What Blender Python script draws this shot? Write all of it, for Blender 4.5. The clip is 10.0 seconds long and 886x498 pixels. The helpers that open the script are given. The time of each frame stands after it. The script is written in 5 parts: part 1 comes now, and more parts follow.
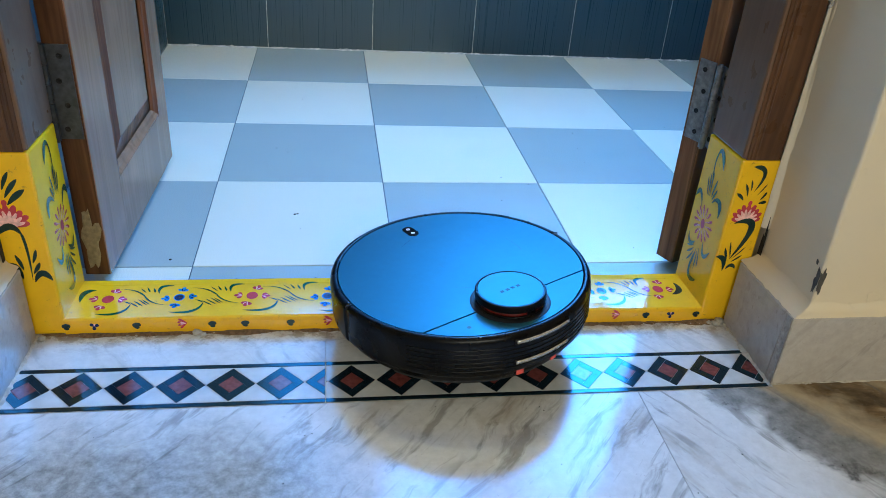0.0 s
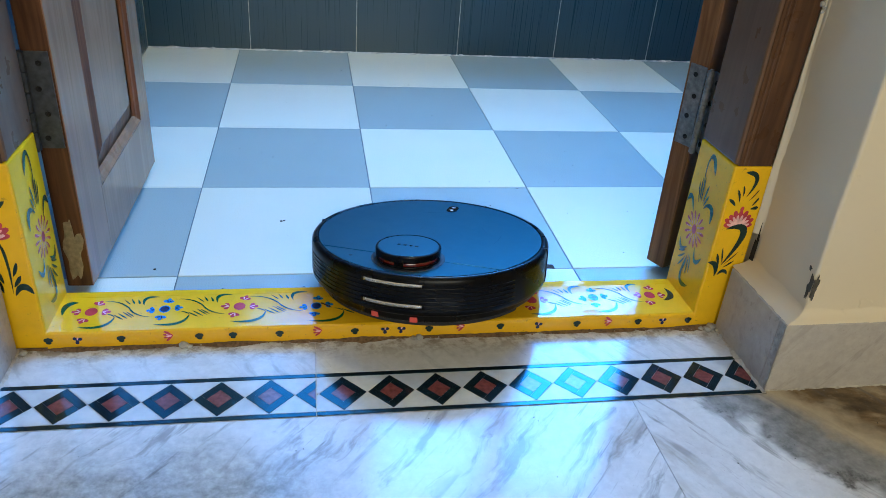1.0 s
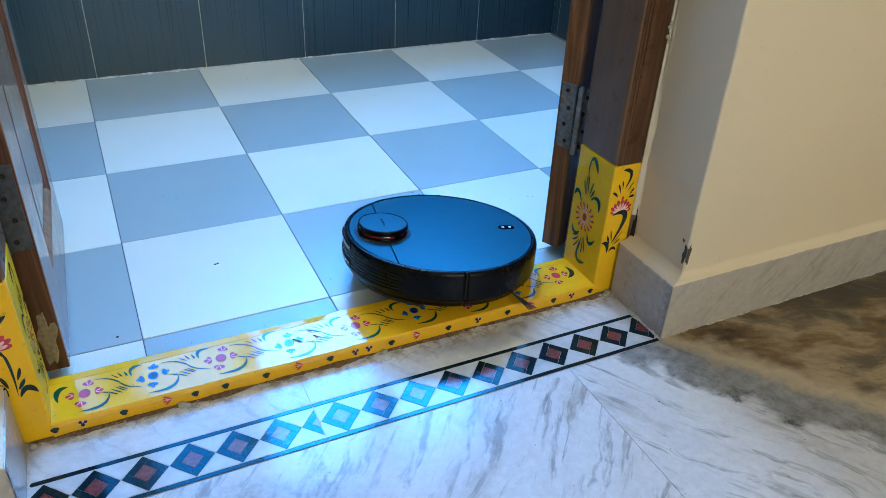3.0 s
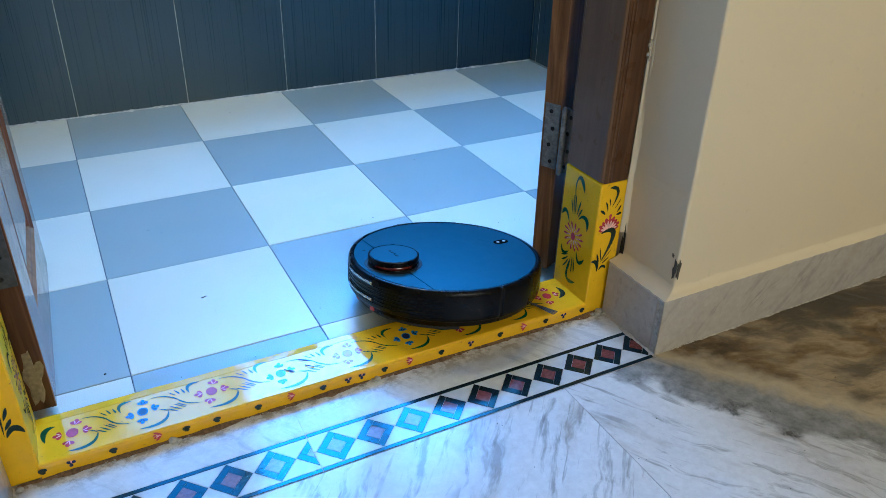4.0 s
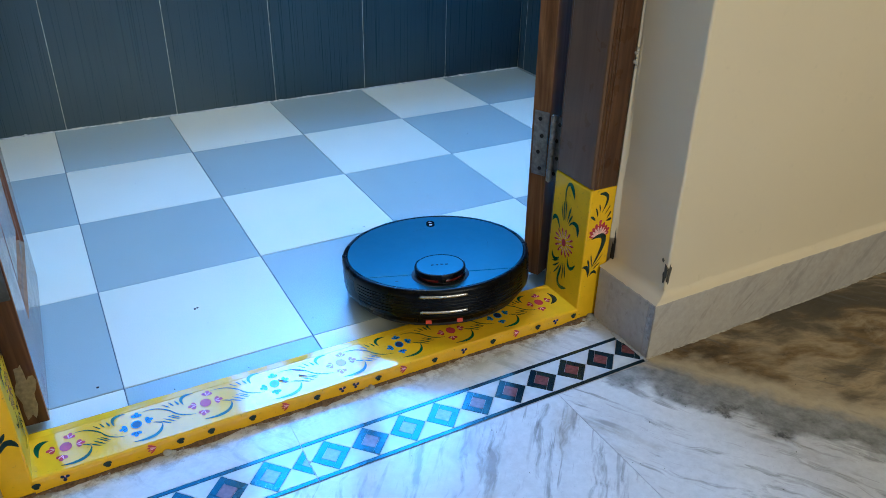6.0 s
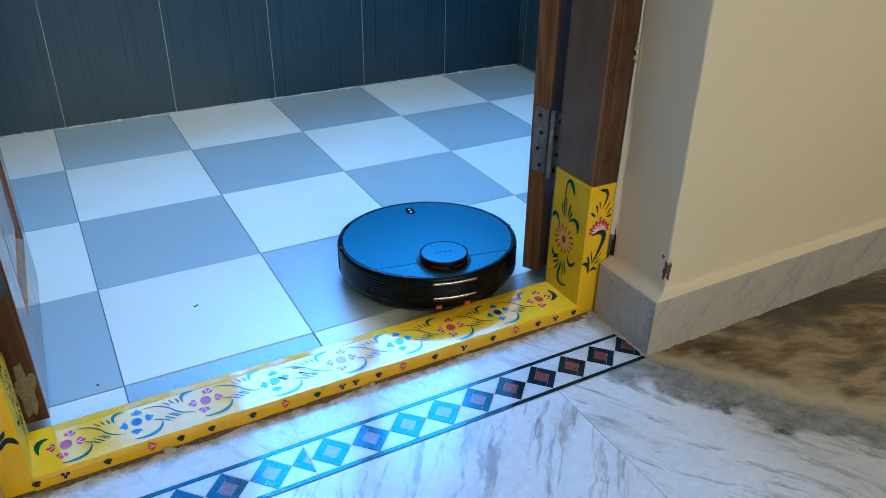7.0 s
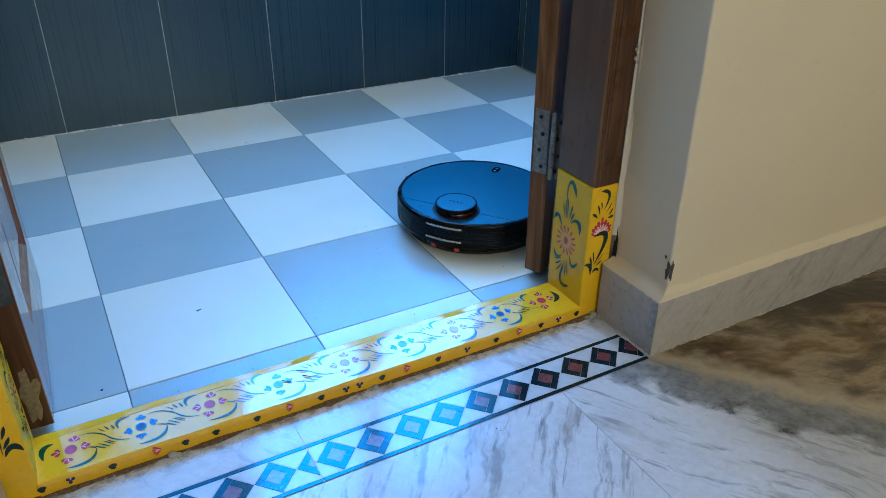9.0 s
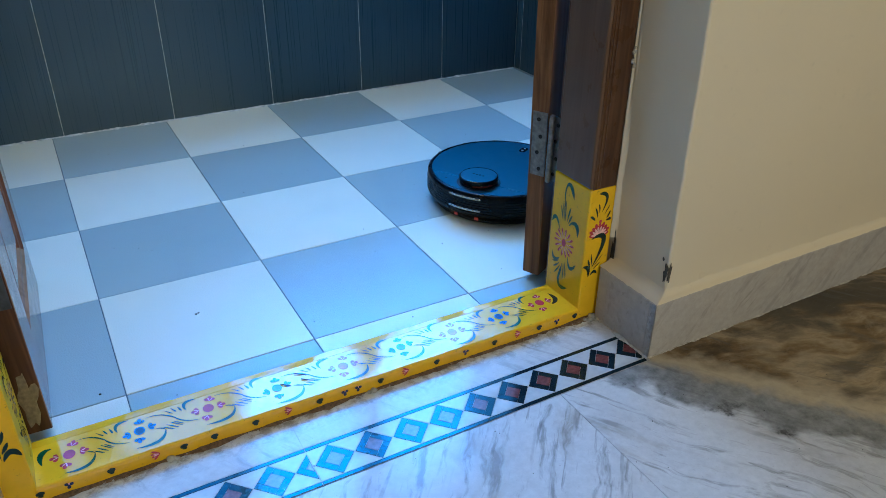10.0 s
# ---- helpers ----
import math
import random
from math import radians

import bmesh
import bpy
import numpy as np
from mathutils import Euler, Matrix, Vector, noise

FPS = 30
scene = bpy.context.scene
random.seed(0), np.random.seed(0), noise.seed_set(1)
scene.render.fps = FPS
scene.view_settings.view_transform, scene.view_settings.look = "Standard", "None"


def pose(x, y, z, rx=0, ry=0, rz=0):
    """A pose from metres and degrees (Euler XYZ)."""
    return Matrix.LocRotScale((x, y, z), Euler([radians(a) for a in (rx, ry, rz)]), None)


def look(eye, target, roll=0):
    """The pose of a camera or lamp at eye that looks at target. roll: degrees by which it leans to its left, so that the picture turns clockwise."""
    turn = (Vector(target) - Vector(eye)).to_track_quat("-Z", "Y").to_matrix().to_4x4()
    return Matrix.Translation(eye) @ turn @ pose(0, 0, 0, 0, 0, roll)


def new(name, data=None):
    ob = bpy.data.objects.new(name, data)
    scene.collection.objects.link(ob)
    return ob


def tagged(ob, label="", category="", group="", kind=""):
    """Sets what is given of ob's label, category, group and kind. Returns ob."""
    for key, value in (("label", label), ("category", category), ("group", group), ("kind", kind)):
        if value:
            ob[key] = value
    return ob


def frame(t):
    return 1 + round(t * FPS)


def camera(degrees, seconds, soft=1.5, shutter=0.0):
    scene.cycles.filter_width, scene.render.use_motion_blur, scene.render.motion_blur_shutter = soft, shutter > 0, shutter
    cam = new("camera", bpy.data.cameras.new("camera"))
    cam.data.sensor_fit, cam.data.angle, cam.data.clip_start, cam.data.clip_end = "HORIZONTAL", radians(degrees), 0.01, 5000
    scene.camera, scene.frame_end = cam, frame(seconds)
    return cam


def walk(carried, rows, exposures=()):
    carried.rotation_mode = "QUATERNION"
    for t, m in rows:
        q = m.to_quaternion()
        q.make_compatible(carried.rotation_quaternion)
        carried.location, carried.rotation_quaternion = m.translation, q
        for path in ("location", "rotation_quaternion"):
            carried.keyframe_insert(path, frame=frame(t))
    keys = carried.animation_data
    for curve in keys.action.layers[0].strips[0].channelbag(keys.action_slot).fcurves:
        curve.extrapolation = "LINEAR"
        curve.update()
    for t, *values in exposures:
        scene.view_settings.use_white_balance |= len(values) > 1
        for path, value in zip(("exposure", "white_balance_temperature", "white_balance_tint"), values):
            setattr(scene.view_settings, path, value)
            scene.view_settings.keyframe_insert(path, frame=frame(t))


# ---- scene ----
cam = camera(60.7, 10.0, soft=0.4)
PATH = [
    (0, (0.207, -1.012, 0.609), (0.499, 0.703, -0.377), 4.4),
    (0.5, (0.206, -1.005, 0.607), (0.519, 0.71, -0.373), 4.7),
    (1, (0.198, -0.992, 0.613), (0.536, 0.715, -0.374), 4.7),
    (1.2, (0.19, -0.979, 0.628), (0.544, 0.718, -0.37), 4.7),
    (1.3, (0.173, -0.974, 0.642), (0.548, 0.714, -0.363), 4.5),
    (1.5, (0.141, -0.964, 0.68), (0.573, 0.7, -0.343), 4.1),
    (1.6, (0.131, -0.961, 0.7), (0.585, 0.69, -0.334), 3.9),
    (1.8, (0.087, -0.976, 0.741), (0.606, 0.644, -0.31), 3.6),
    (2, (0.051, -0.995, 0.768), (0.634, 0.596, -0.294), 3.6),
    (2.2, (0.019, -1.012, 0.778), (0.661, 0.549, -0.296), 3.6),
    (2.5, (-0.005, -1.027, 0.775), (0.701, 0.498, -0.309), 3.6),
    (2.7, (-0.004, -1.025, 0.777), (0.733, 0.487, -0.304), 3.5),
    (4, (-0.011, -1.021, 0.762), (0.81, 0.505, -0.236), 1.7),
    (4.5, (-0.013, -1.025, 0.766), (0.824, 0.502, -0.219), 1.6),
    (5, (-0.013, -1.025, 0.765), (0.828, 0.502, -0.215), 1.4),
    (5.5, (-0.016, -1.024, 0.766), (0.832, 0.5, -0.212), 1.4),
    (7, (-0.016, -1.023, 0.764), (0.832, 0.496, -0.222), 1.2),
    (7.5, (-0.017, -1.023, 0.766), (0.834, 0.496, -0.22), 1.2),
    (8, (-0.019, -1.022, 0.767), (0.83, 0.499, -0.217), 0.9),
    (8.5, (-0.018, -1.023, 0.764), (0.828, 0.502, -0.215), 0.7),
    (9, (-0.019, -1.022, 0.765), (0.829, 0.5, -0.217), 0.7),
    (9.5, (-0.019, -1.023, 0.766), (0.833, 0.498, -0.215), 0.7),
    (10, (-0.019, -1.021, 0.768), (0.835, 0.5, -0.212), 0.6),
]
walk(cam, [(t, look(eye, target, roll)) for t, eye, target, roll in PATH], [(0.0, -0.07, 5650, 6), (2.0, -0.06, 5750, 6), (2.7, -0.1, 5650, 6), (4.0, -0.19, 5500, 6), (5.0, -0.19, 5550, 6), (8.0, -0.35, 5400, 6), (10.0, -0.52, 5400, 6)])

# ---- light ----
world = bpy.data.worlds.new("sky")
scene.world = world
world.use_nodes = True
sky = world.node_tree.nodes.new("ShaderNodeTexSky")
sky.sky_type, sky.sun_disc = "NISHITA", False
sky.sun_elevation, sky.sun_rotation = radians(48), radians(150)
world.node_tree.links.new(sky.outputs[0], world.node_tree.nodes["Background"].inputs[0])
world.node_tree.nodes["Background"].inputs[1].default_value = 0.08


def window_light(name, place, target, width, height, watts, colour):
    data = bpy.data.lights.new(name, "AREA")
    data.shape, data.size, data.size_y, data.energy, data.color = "RECTANGLE", width, height, watts, colour
    ob = new(name, data)
    ob.matrix_world = look(place, target)
    return ob


# window of the washroom, in its far wall, and window of the hall, behind the camera
# The washroom's has three lights between mullions, the first of them dimmer, with a clouded pane.
WX0, WX1, WZ0, WZ1 = -0.05, 1.51, 0.93, 2.15
LIGHTS = ((-0.05, 0.36, 26), (0.42, 0.945, 124), (1.025, 1.51, 124))
for x0, x1, strength in LIGHTS:
    w, h = x1 - x0 - 0.04, WZ1 - WZ0 - 0.06
    window_light("window_light_washroom", ((x0 + x1) / 2, 1.42, (WZ0 + WZ1) / 2), ((x0 + x1) / 2, 0, (WZ0 + WZ1) / 2), w, h, strength * w * h, (0.085, 0.375, 1.02))
HX0, HX1, HZ0, HZ1 = -0.5, 1.5, 0.9, 2.2
window_light("window_light_hall", ((HX0 + HX1) / 2, -3.26, (HZ0 + HZ1) / 2), ((HX0 + HX1) / 2, 0, (HZ0 + HZ1) / 2), HX1 - HX0 - 0.06, HZ1 - HZ0 - 0.06, 56, (1.0, 0.88, 0.64))

# unseen lamp under an opal cover, added to warm the washroom's far floor
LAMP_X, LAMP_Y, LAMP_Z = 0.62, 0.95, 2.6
glow = bpy.data.lights.new("added_lamp_washroom", "AREA")
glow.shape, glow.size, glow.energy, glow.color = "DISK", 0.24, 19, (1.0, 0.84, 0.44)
new("added_lamp_washroom", glow).matrix_world = pose(LAMP_X, LAMP_Y, LAMP_Z - 0.078)


# ---- materials ----
class Nodes:
    """A short way to write a node material."""

    def __init__(self, name, rough=0.5, metal=0.0, coat=0.0, coat_rough=0.05, ior=1.5):
        self.mat = bpy.data.materials.new(name)
        self.mat.use_nodes = True
        self.tree = self.mat.node_tree
        self.bsdf = self.tree.nodes["Principled BSDF"]
        self.put("Roughness", rough), self.put("Metallic", metal), self.put("IOR", ior)
        self.put("Coat Weight", coat), self.put("Coat Roughness", coat_rough)

    def put(self, socket, value):
        self.join(value, self.bsdf.inputs[socket])
        return self

    def join(self, value, socket):
        if isinstance(value, bpy.types.NodeSocket):
            self.tree.links.new(value, socket)
        elif isinstance(value, tuple) and len(value) == 3 and len(socket.default_value) == 4:
            socket.default_value = (*value, 1)
        else:
            socket.default_value = value

    def node(self, kind, out=0, **inputs):
        n = self.tree.nodes.new(kind)
        for key, value in inputs.items():
            self.join(value, n.inputs[int(key[1:]) if key[0] == "i" and key[1:].isdigit() else key.replace("_", " ")])
        self.last = n
        return n.outputs[out]

    def place(self):
        return self.node("ShaderNodeNewGeometry", 0)

    def own(self):
        return self.node("ShaderNodeTexCoord", 3)

    def mapped(self, vector, scale=(1, 1, 1), turn=(0, 0, 0), shift=(0, 0, 0)):
        return self.node("ShaderNodeMapping", 0, Vector=vector, Scale=scale, Rotation=tuple(radians(a) for a in turn), Location=shift)

    def noise(self, vector, scale, detail=4.0, rough=0.55, distortion=0.0):
        return self.node("ShaderNodeTexNoise", 0, Vector=vector, Scale=scale, Detail=detail, Roughness=rough, Distortion=distortion)

    def ramp(self, value, *stops):
        n = self.tree.nodes.new("ShaderNodeValToRGB")
        self.join(value, n.inputs[0])
        e = n.color_ramp.elements
        while len(e) < len(stops):
            e.new(0.5)
        for el, (at, colour) in zip(e, stops):
            el.position = at
            el.color = (*colour, 1) if isinstance(colour, tuple) else (colour, colour, colour, 1)
        return n.outputs[0]

    def mix(self, factor, a, b, how="MIX"):
        n = self.tree.nodes.new("ShaderNodeMix")
        n.data_type, n.blend_type = "RGBA", how
        self.join(factor, n.inputs[0]), self.join(a, n.inputs[6]), self.join(b, n.inputs[7])
        return n.outputs[2]

    def sum(self, how, a, b=0.0):
        n = self.tree.nodes.new("ShaderNodeMath")
        n.operation = how
        self.join(a, n.inputs[0]), self.join(b, n.inputs[1])
        return n.outputs[0]

    def bump(self, height, strength=0.2, distance=0.002, after=None):
        n = self.tree.nodes.new("ShaderNodeBump")
        self.join(height, n.inputs["Height"])
        n.inputs["Strength"].default_value, n.inputs["Distance"].default_value = strength, distance
        if after is not None:
            self.tree.links.new(after, n.inputs["Normal"])
        self.tree.links.new(n.outputs[0], self.bsdf.inputs["Normal"])
        return n.outputs[0]

    def random(self):
        return self.node("ShaderNodeObjectInfo", 5)


def plain(name, colour, rough=0.5, metal=0.0, coat=0.0, wear=0.15, scale=60.0, bump=0.05, vary=0.28, skin=False):
    """A plain surface with a little uneven tone, gloss and relief."""
    m = Nodes(name, rough, metal, coat)
    p = m.own()
    n = m.noise(p, scale, 5)
    dark = tuple(c * (1 - wear) for c in colour)
    light = tuple(min(1, c * (1 + wear)) for c in colour)
    m.put("Base Color", m.ramp(n, (0.3, dark), (0.7, light)))
    m.put("Roughness", m.ramp(m.noise(p, scale * 0.3, 4), (0.3, max(0.02, rough * (1 - vary))), (0.75, min(1.0, rough * (1 + vary)))))
    m.bump(n, bump, 0.001)
    if skin:
        orange_peel(m)
    return m.mat


def marble(name, white=(0.565, 0.565, 0.545), floor=False, turn=(0, 0, -33), veins=1.0, dirt=False):
    """White marble with drawn-out grey and brown veins; on the hall floor also its large tan and grey clouds."""
    m = Nodes(name, 0.12, ior=1.39)
    p = m.place()
    warped = m.mix(0.11, p, m.node("ShaderNodeTexNoise", 1, Vector=p, Scale=4.0, Detail=4.0))
    lie = m.mapped(warped, turn=turn)
    if floor:
        # the slabs on either side of the joint are laid with their veins meeting at an angle
        sides = m.tree.nodes.new("ShaderNodeSeparateXYZ")
        m.join(p, sides.inputs[0])
        lie = m.mix(m.sum("GREATER_THAN", sides.outputs[0], 0.588), m.mapped(warped, turn=(0, 0, 42)), lie)
    drawn = m.mapped(lie, (17, 4.0, 17))
    vein = m.noise(drawn, 1.0, 8, 0.62)
    fine = m.noise(m.mapped(lie, (64, 5.5, 64)), 1.0, 5, 0.6)
    colour = m.mix(m.ramp(vein, (0.46, 0.0), (0.70, 0.28)), white, (0.38, 0.37, 0.345))
    colour = m.mix(m.ramp(fine, (0.56, 0.0), (0.68, 0.62 * veins)), colour, (0.16, 0.148, 0.130))
    rust = m.noise(m.mapped(lie, (12, 4, 12), shift=(3, 1, 0)), 1.0, 5, 0.6)
    colour = m.mix(m.ramp(rust, (0.56, 0.0), (0.70, 0.6 * veins)), colour, (0.29, 0.225, 0.15))
    if floor:
        split = m.tree.nodes.new("ShaderNodeSeparateXYZ")
        m.join(p, split.inputs[0])
        x, y = split.outputs[0], split.outputs[1]
        wander = m.sum("MULTIPLY", m.sum("SUBTRACT", m.noise(p, 9.0, 5, 0.55), 0.5), 0.16)
        s = m.sum("ADD", m.sum("MULTIPLY", x, 0.792), m.sum("MULTIPLY", y, 0.61))
        s = m.sum("ADD", m.sum("SUBTRACT", s, 0.337), wander)
        cloud = m.noise(m.mapped(m.mapped(warped, turn=(0, 0, 24)), (5, 17, 9), shift=(1, 2, 0)), 1.0, 7, 0.62)
        puff = m.noise(m.mapped(m.mapped(warped, turn=(0, 0, 30)), (6, 11, 9), shift=(4, 7, 0)), 1.0, 8, 0.62)
        tan = m.ramp(cloud, (0.34, (0.065, 0.042, 0.020)), (0.44, (0.17, 0.112, 0.052)), (0.53, (0.33, 0.25, 0.148)), (0.64, (0.115, 0.090, 0.058)))
        tan = m.mix(m.ramp(puff, (0.46, 0.0), (0.60, 0.85)), tan, (0.070, 0.060, 0.042))
        tan = m.mix(m.ramp(puff, (0.34, 0.8), (0.44, 0.0)), tan, (0.33, 0.265, 0.175))
        grey = m.ramp(m.noise(p, 42, 7, 0.7), (0.34, (0.125, 0.125, 0.116)), (0.62, (0.26, 0.26, 0.24)))
        edge = m.sum("ADD", s, 0.5)
        colour = m.mix(m.ramp(edge, (0.490, 0.0), (0.508, 0.92)), colour, grey)
        stripe = m.mix(m.ramp(edge, (0.595, 0.0), (0.640, 1.0)), (0.44, 0.36, 0.235), tan)
        colour = m.mix(m.ramp(edge, (0.552, 0.0), (0.582, 1.0)), colour, stripe)
        black = m.sum("MULTIPLY", m.ramp(edge, (0.490, 0.0), (0.500, 1.0), (0.515, 1.0), (0.535, 0.0)), m.ramp(m.noise(p, 18, 6, 0.7), (0.56, 0.0), (0.66, 0.85)))
        colour = m.mix(black, colour, (0.045, 0.045, 0.045))
        # a grey, pitted cloud on the other side of the doorway
        cx, cy = m.sum("MULTIPLY", m.sum("ADD", x, 0.02), 3.2), m.sum("MULTIPLY", m.sum("ADD", y, 0.47), 6.6)
        far = m.sum("SQRT", m.sum("ADD", m.sum("MULTIPLY", cx, cx), m.sum("MULTIPLY", cy, cy)))
        far = m.sum("ADD", far, m.sum("MULTIPLY", wander, 5.0))
        pits = m.ramp(m.noise(p, 75, 6, 0.7), (0.35, (0.18, 0.168, 0.143)), (0.65, (0.36, 0.34, 0.295)))
        colour = m.mix(m.ramp(far, (0.5, 0.9), (1.1, 0.0)), colour, pits)
    # dark streaks, long and broken
    calm = m.mapped(m.mix(0.035, p, m.node("ShaderNodeTexNoise", 1, Vector=p, Scale=4.0, Detail=3.0)), turn=turn)
    if floor:
        calm = m.mix(m.sum("GREATER_THAN", sides.outputs[0], 0.588), m.mapped(p, turn=(0, 0, 42)), calm)
    for k, (sc, low, dark) in enumerate((((46, 4.0, 46), 0.585, 0.45), ((110, 9, 110), 0.60, 0.55))):
        streak = m.noise(m.mapped(calm, sc, shift=(7 + k, 2, 1)), 1.0, 3, 0.5)
        patchy = m.ramp(m.noise(m.mapped(calm, (13, 5, 13), shift=(k, 5, 0)), 1.0, 4, 0.6), (0.46, 0.0), (0.60, dark * veins))
        colour = m.mix(m.sum("MULTIPLY", m.ramp(streak, (low, 0.0), (low + 0.06, 1.0)), patchy), colour, (0.115, 0.105, 0.090))
    mottle = m.ramp(m.noise(p, 75, 6, 0.7), (0.35, 0.92), (0.65, 1.06))
    colour = m.mix(1.0, colour, mottle, "MULTIPLY")
    if dirt:
        # brown dirt trodden into the stone beside the sill
        split = m.tree.nodes.new("ShaderNodeSeparateXYZ")
        m.join(p, split.inputs[0])
        near = m.ramp(m.sum("ADD", split.outputs[1], 1.0), (0.785, 0.0), (0.835, 1.0))
        spots = m.ramp(m.noise(p, 38, 7, 0.72), (0.46, 0.0), (0.58, 0.9))
        colour = m.mix(m.sum("MULTIPLY", near, spots), colour, (0.15, 0.11, 0.065))
    specks = m.noise(p, 210, 3)
    colour = m.mix(m.ramp(specks, (0.66, 0.0), (0.74, 0.35)), colour, (0.25, 0.23, 0.2))
    m.put("Base Color", colour)
    m.put("Roughness", m.ramp(m.noise(p, 30, 5), (0.3, 0.10), (0.75, 0.20)))
    m.bump(m.noise(p, 55, 5), 0.06, 0.002)
    return m.mat


def wood(name, dark, light, rough=0.25, coat=0.6, along="z", grain=0.8):
    """Varnished timber with long grain."""
    m = Nodes(name, rough, coat=coat, coat_rough=0.05)
    m.put("Specular IOR Level", 0.12)
    p = m.own()
    stretch = {"z": (1, 1, 0.06), "y": (1, 0.06, 1), "x": (0.06, 1, 1)}[along]
    g = m.noise(m.mapped(p, tuple(s * 70 for s in stretch)), 1.0, 6, 0.6, 0.8)
    broad = m.noise(m.mapped(p, tuple(s * 18 for s in stretch)), 1.0, 4, 0.5, 1.5)
    rings = m.ramp(broad, (0.35, dark), (0.5, light), (0.56, dark), (0.68, light))
    colour = m.mix(m.ramp(g, (0.35, 0.0), (0.7, grain)), rings, tuple(c * 0.45 for c in dark))
    colour = m.mix(m.ramp(m.noise(p, 9, 5), (0.55, 0.0), (0.8, 0.35)), colour, tuple(min(1, c * 1.5) for c in light))
    m.put("Base Color", colour)
    m.put("Roughness", m.ramp(m.noise(p, 25, 4), (0.3, rough * 0.7), (0.75, rough * 1.6)))
    m.bump(g, 0.15 * grain, 0.001)
    return m.mat


def orange_peel(m):
    """The wavy, pimpled skin of thick gloss paint, on the coat alone."""
    p = m.place()
    waves = m.noise(m.mapped(p, (30, 150, 60)), 1.0, 3)
    pimples = m.noise(p, 330, 3, 0.6)
    under = m.bsdf.inputs["Normal"].links[0].from_socket if m.bsdf.inputs["Normal"].is_linked else None
    skin = m.bump(m.sum("ADD", pimples, m.sum("MULTIPLY", waves, 0.8)), 1.0, 0.00010)
    if under is not None:
        m.tree.links.new(under, m.bsdf.inputs["Normal"])
    m.put("Coat Normal", skin)


def enamel(name, colour, coat):
    """Thick gloss paint laid on by brush, a little grubby at its edges."""
    m = Nodes(name, 0.5, coat=coat, coat_rough=0.035)
    m.put("Coat IOR", 1.65).put("Specular IOR Level", 0.05)
    p = m.place()
    brush = m.noise(m.mapped(p, (60, 260, 60)), 1.0, 4)
    stain = m.noise(p, 24, 6, 0.65)
    c = m.mix(m.ramp(stain, (0.35, 0.0), (0.75, 0.5)), colour, tuple(v * 0.72 for v in colour))
    c = m.mix(m.ramp(m.noise(p, 130, 5, 0.7), (0.62, 0.0), (0.72, 0.6)), c, (0.22, 0.12, 0.03))
    m.put("Base Color", c)
    m.bump(brush, 0.05, 0.0008)
    orange_peel(m)
    return m.mat


def floor_tile(name, colour):
    """Matt-glazed ceramic with a fine pebbled grain."""
    m = Nodes(name, 0.40, ior=1.65)
    p = m.place()
    r = m.random()
    tone = m.ramp(r, (0.0, tuple(c * 0.95 for c in colour)), (1.0, tuple(min(1, c * 1.04) for c in colour)))
    c = m.mix(m.ramp(m.noise(p, 7, 5, 0.6), (0.45, 0.0), (0.8, 0.3)), tone, tuple(v * 0.82 for v in colour))
    m.put("Base Color", c)
    m.put("Roughness", m.ramp(m.noise(p, 12, 4), (0.3, 0.13), (0.7, 0.18)))
    m.bump(m.noise(p, 400, 2, 0.5), 1.0, 0.0006)
    return m.mat


def wall_tile(name):
    """Dark blue-grey glazed wall tile with fine upright grain."""
    m = Nodes(name, 0.30)
    p = m.place()
    g = m.noise(m.mapped(p, (330, 330, 2.2)), 1.0, 3, 0.55)
    b = m.noise(m.mapped(p, (30, 30, 1.5)), 1.0, 4)
    r = m.random()
    c = m.ramp(g, (0.25, (0.030, 0.060, 0.076)), (0.75, (0.041, 0.080, 0.098)))
    c = m.mix(m.ramp(b, (0.4, 0.0), (0.7, 0.5)), c, (0.035, 0.069, 0.085))
    c = m.mix(m.ramp(r, (0, 0.0), (1, 0.35)), c, (0.028, 0.057, 0.074))
    m.put("Base Color", c)
    m.put("Roughness", m.ramp(g, (0.3, 0.24), (0.7, 0.42)))
    m.bump(g, 0.06, 0.0004)
    return m.mat


def plaster(name, colour):
    m = Nodes(name, 0.55)
    p = m.place()
    c = m.mix(m.ramp(m.noise(p, 3.5, 5), (0.35, 0.0), (0.75, 0.4)), colour, tuple(v * 0.9 for v in colour))
    c = m.mix(m.ramp(m.noise(p, 38, 6, 0.7), (0.62, 0.0), (0.78, 0.4)), c, tuple(v * 0.72 for v in colour))
    m.put("Base Color", c)
    first = m.bump(m.noise(p, 14, 5), 0.22, 0.004)
    m.bump(m.noise(p, 160, 3), 0.08, 0.001, first)
    return m.mat


MARBLE_FLOOR = marble("hall_marble", floor=True)
MARBLE = marble("threshold_marble", (0.54, 0.535, 0.51), veins=0.4, dirt=True)
MARBLE_BASE = marble("skirting_marble", (0.44, 0.40, 0.35), turn=(90, 0, -42), veins=0.45)
INLAY_WHITE = plain("inlay_white", (0.48, 0.485, 0.47), 0.14, wear=0.10, scale=50)
INLAY_BLACK = plain("inlay_black", (0.006, 0.013, 0.019), 0.12, wear=0.4, scale=90)
INLAY_BLACK.node_tree.nodes["Principled BSDF"].inputs["Specular Tint"].default_value = (0.30, 0.85, 1.0, 1)
INLAY_BLACK.node_tree.nodes["Principled BSDF"].inputs["IOR"].default_value = 1.50
INLAY_RED = plain("inlay_red", (0.150, 0.042, 0.036), 0.14, wear=0.35, scale=160)
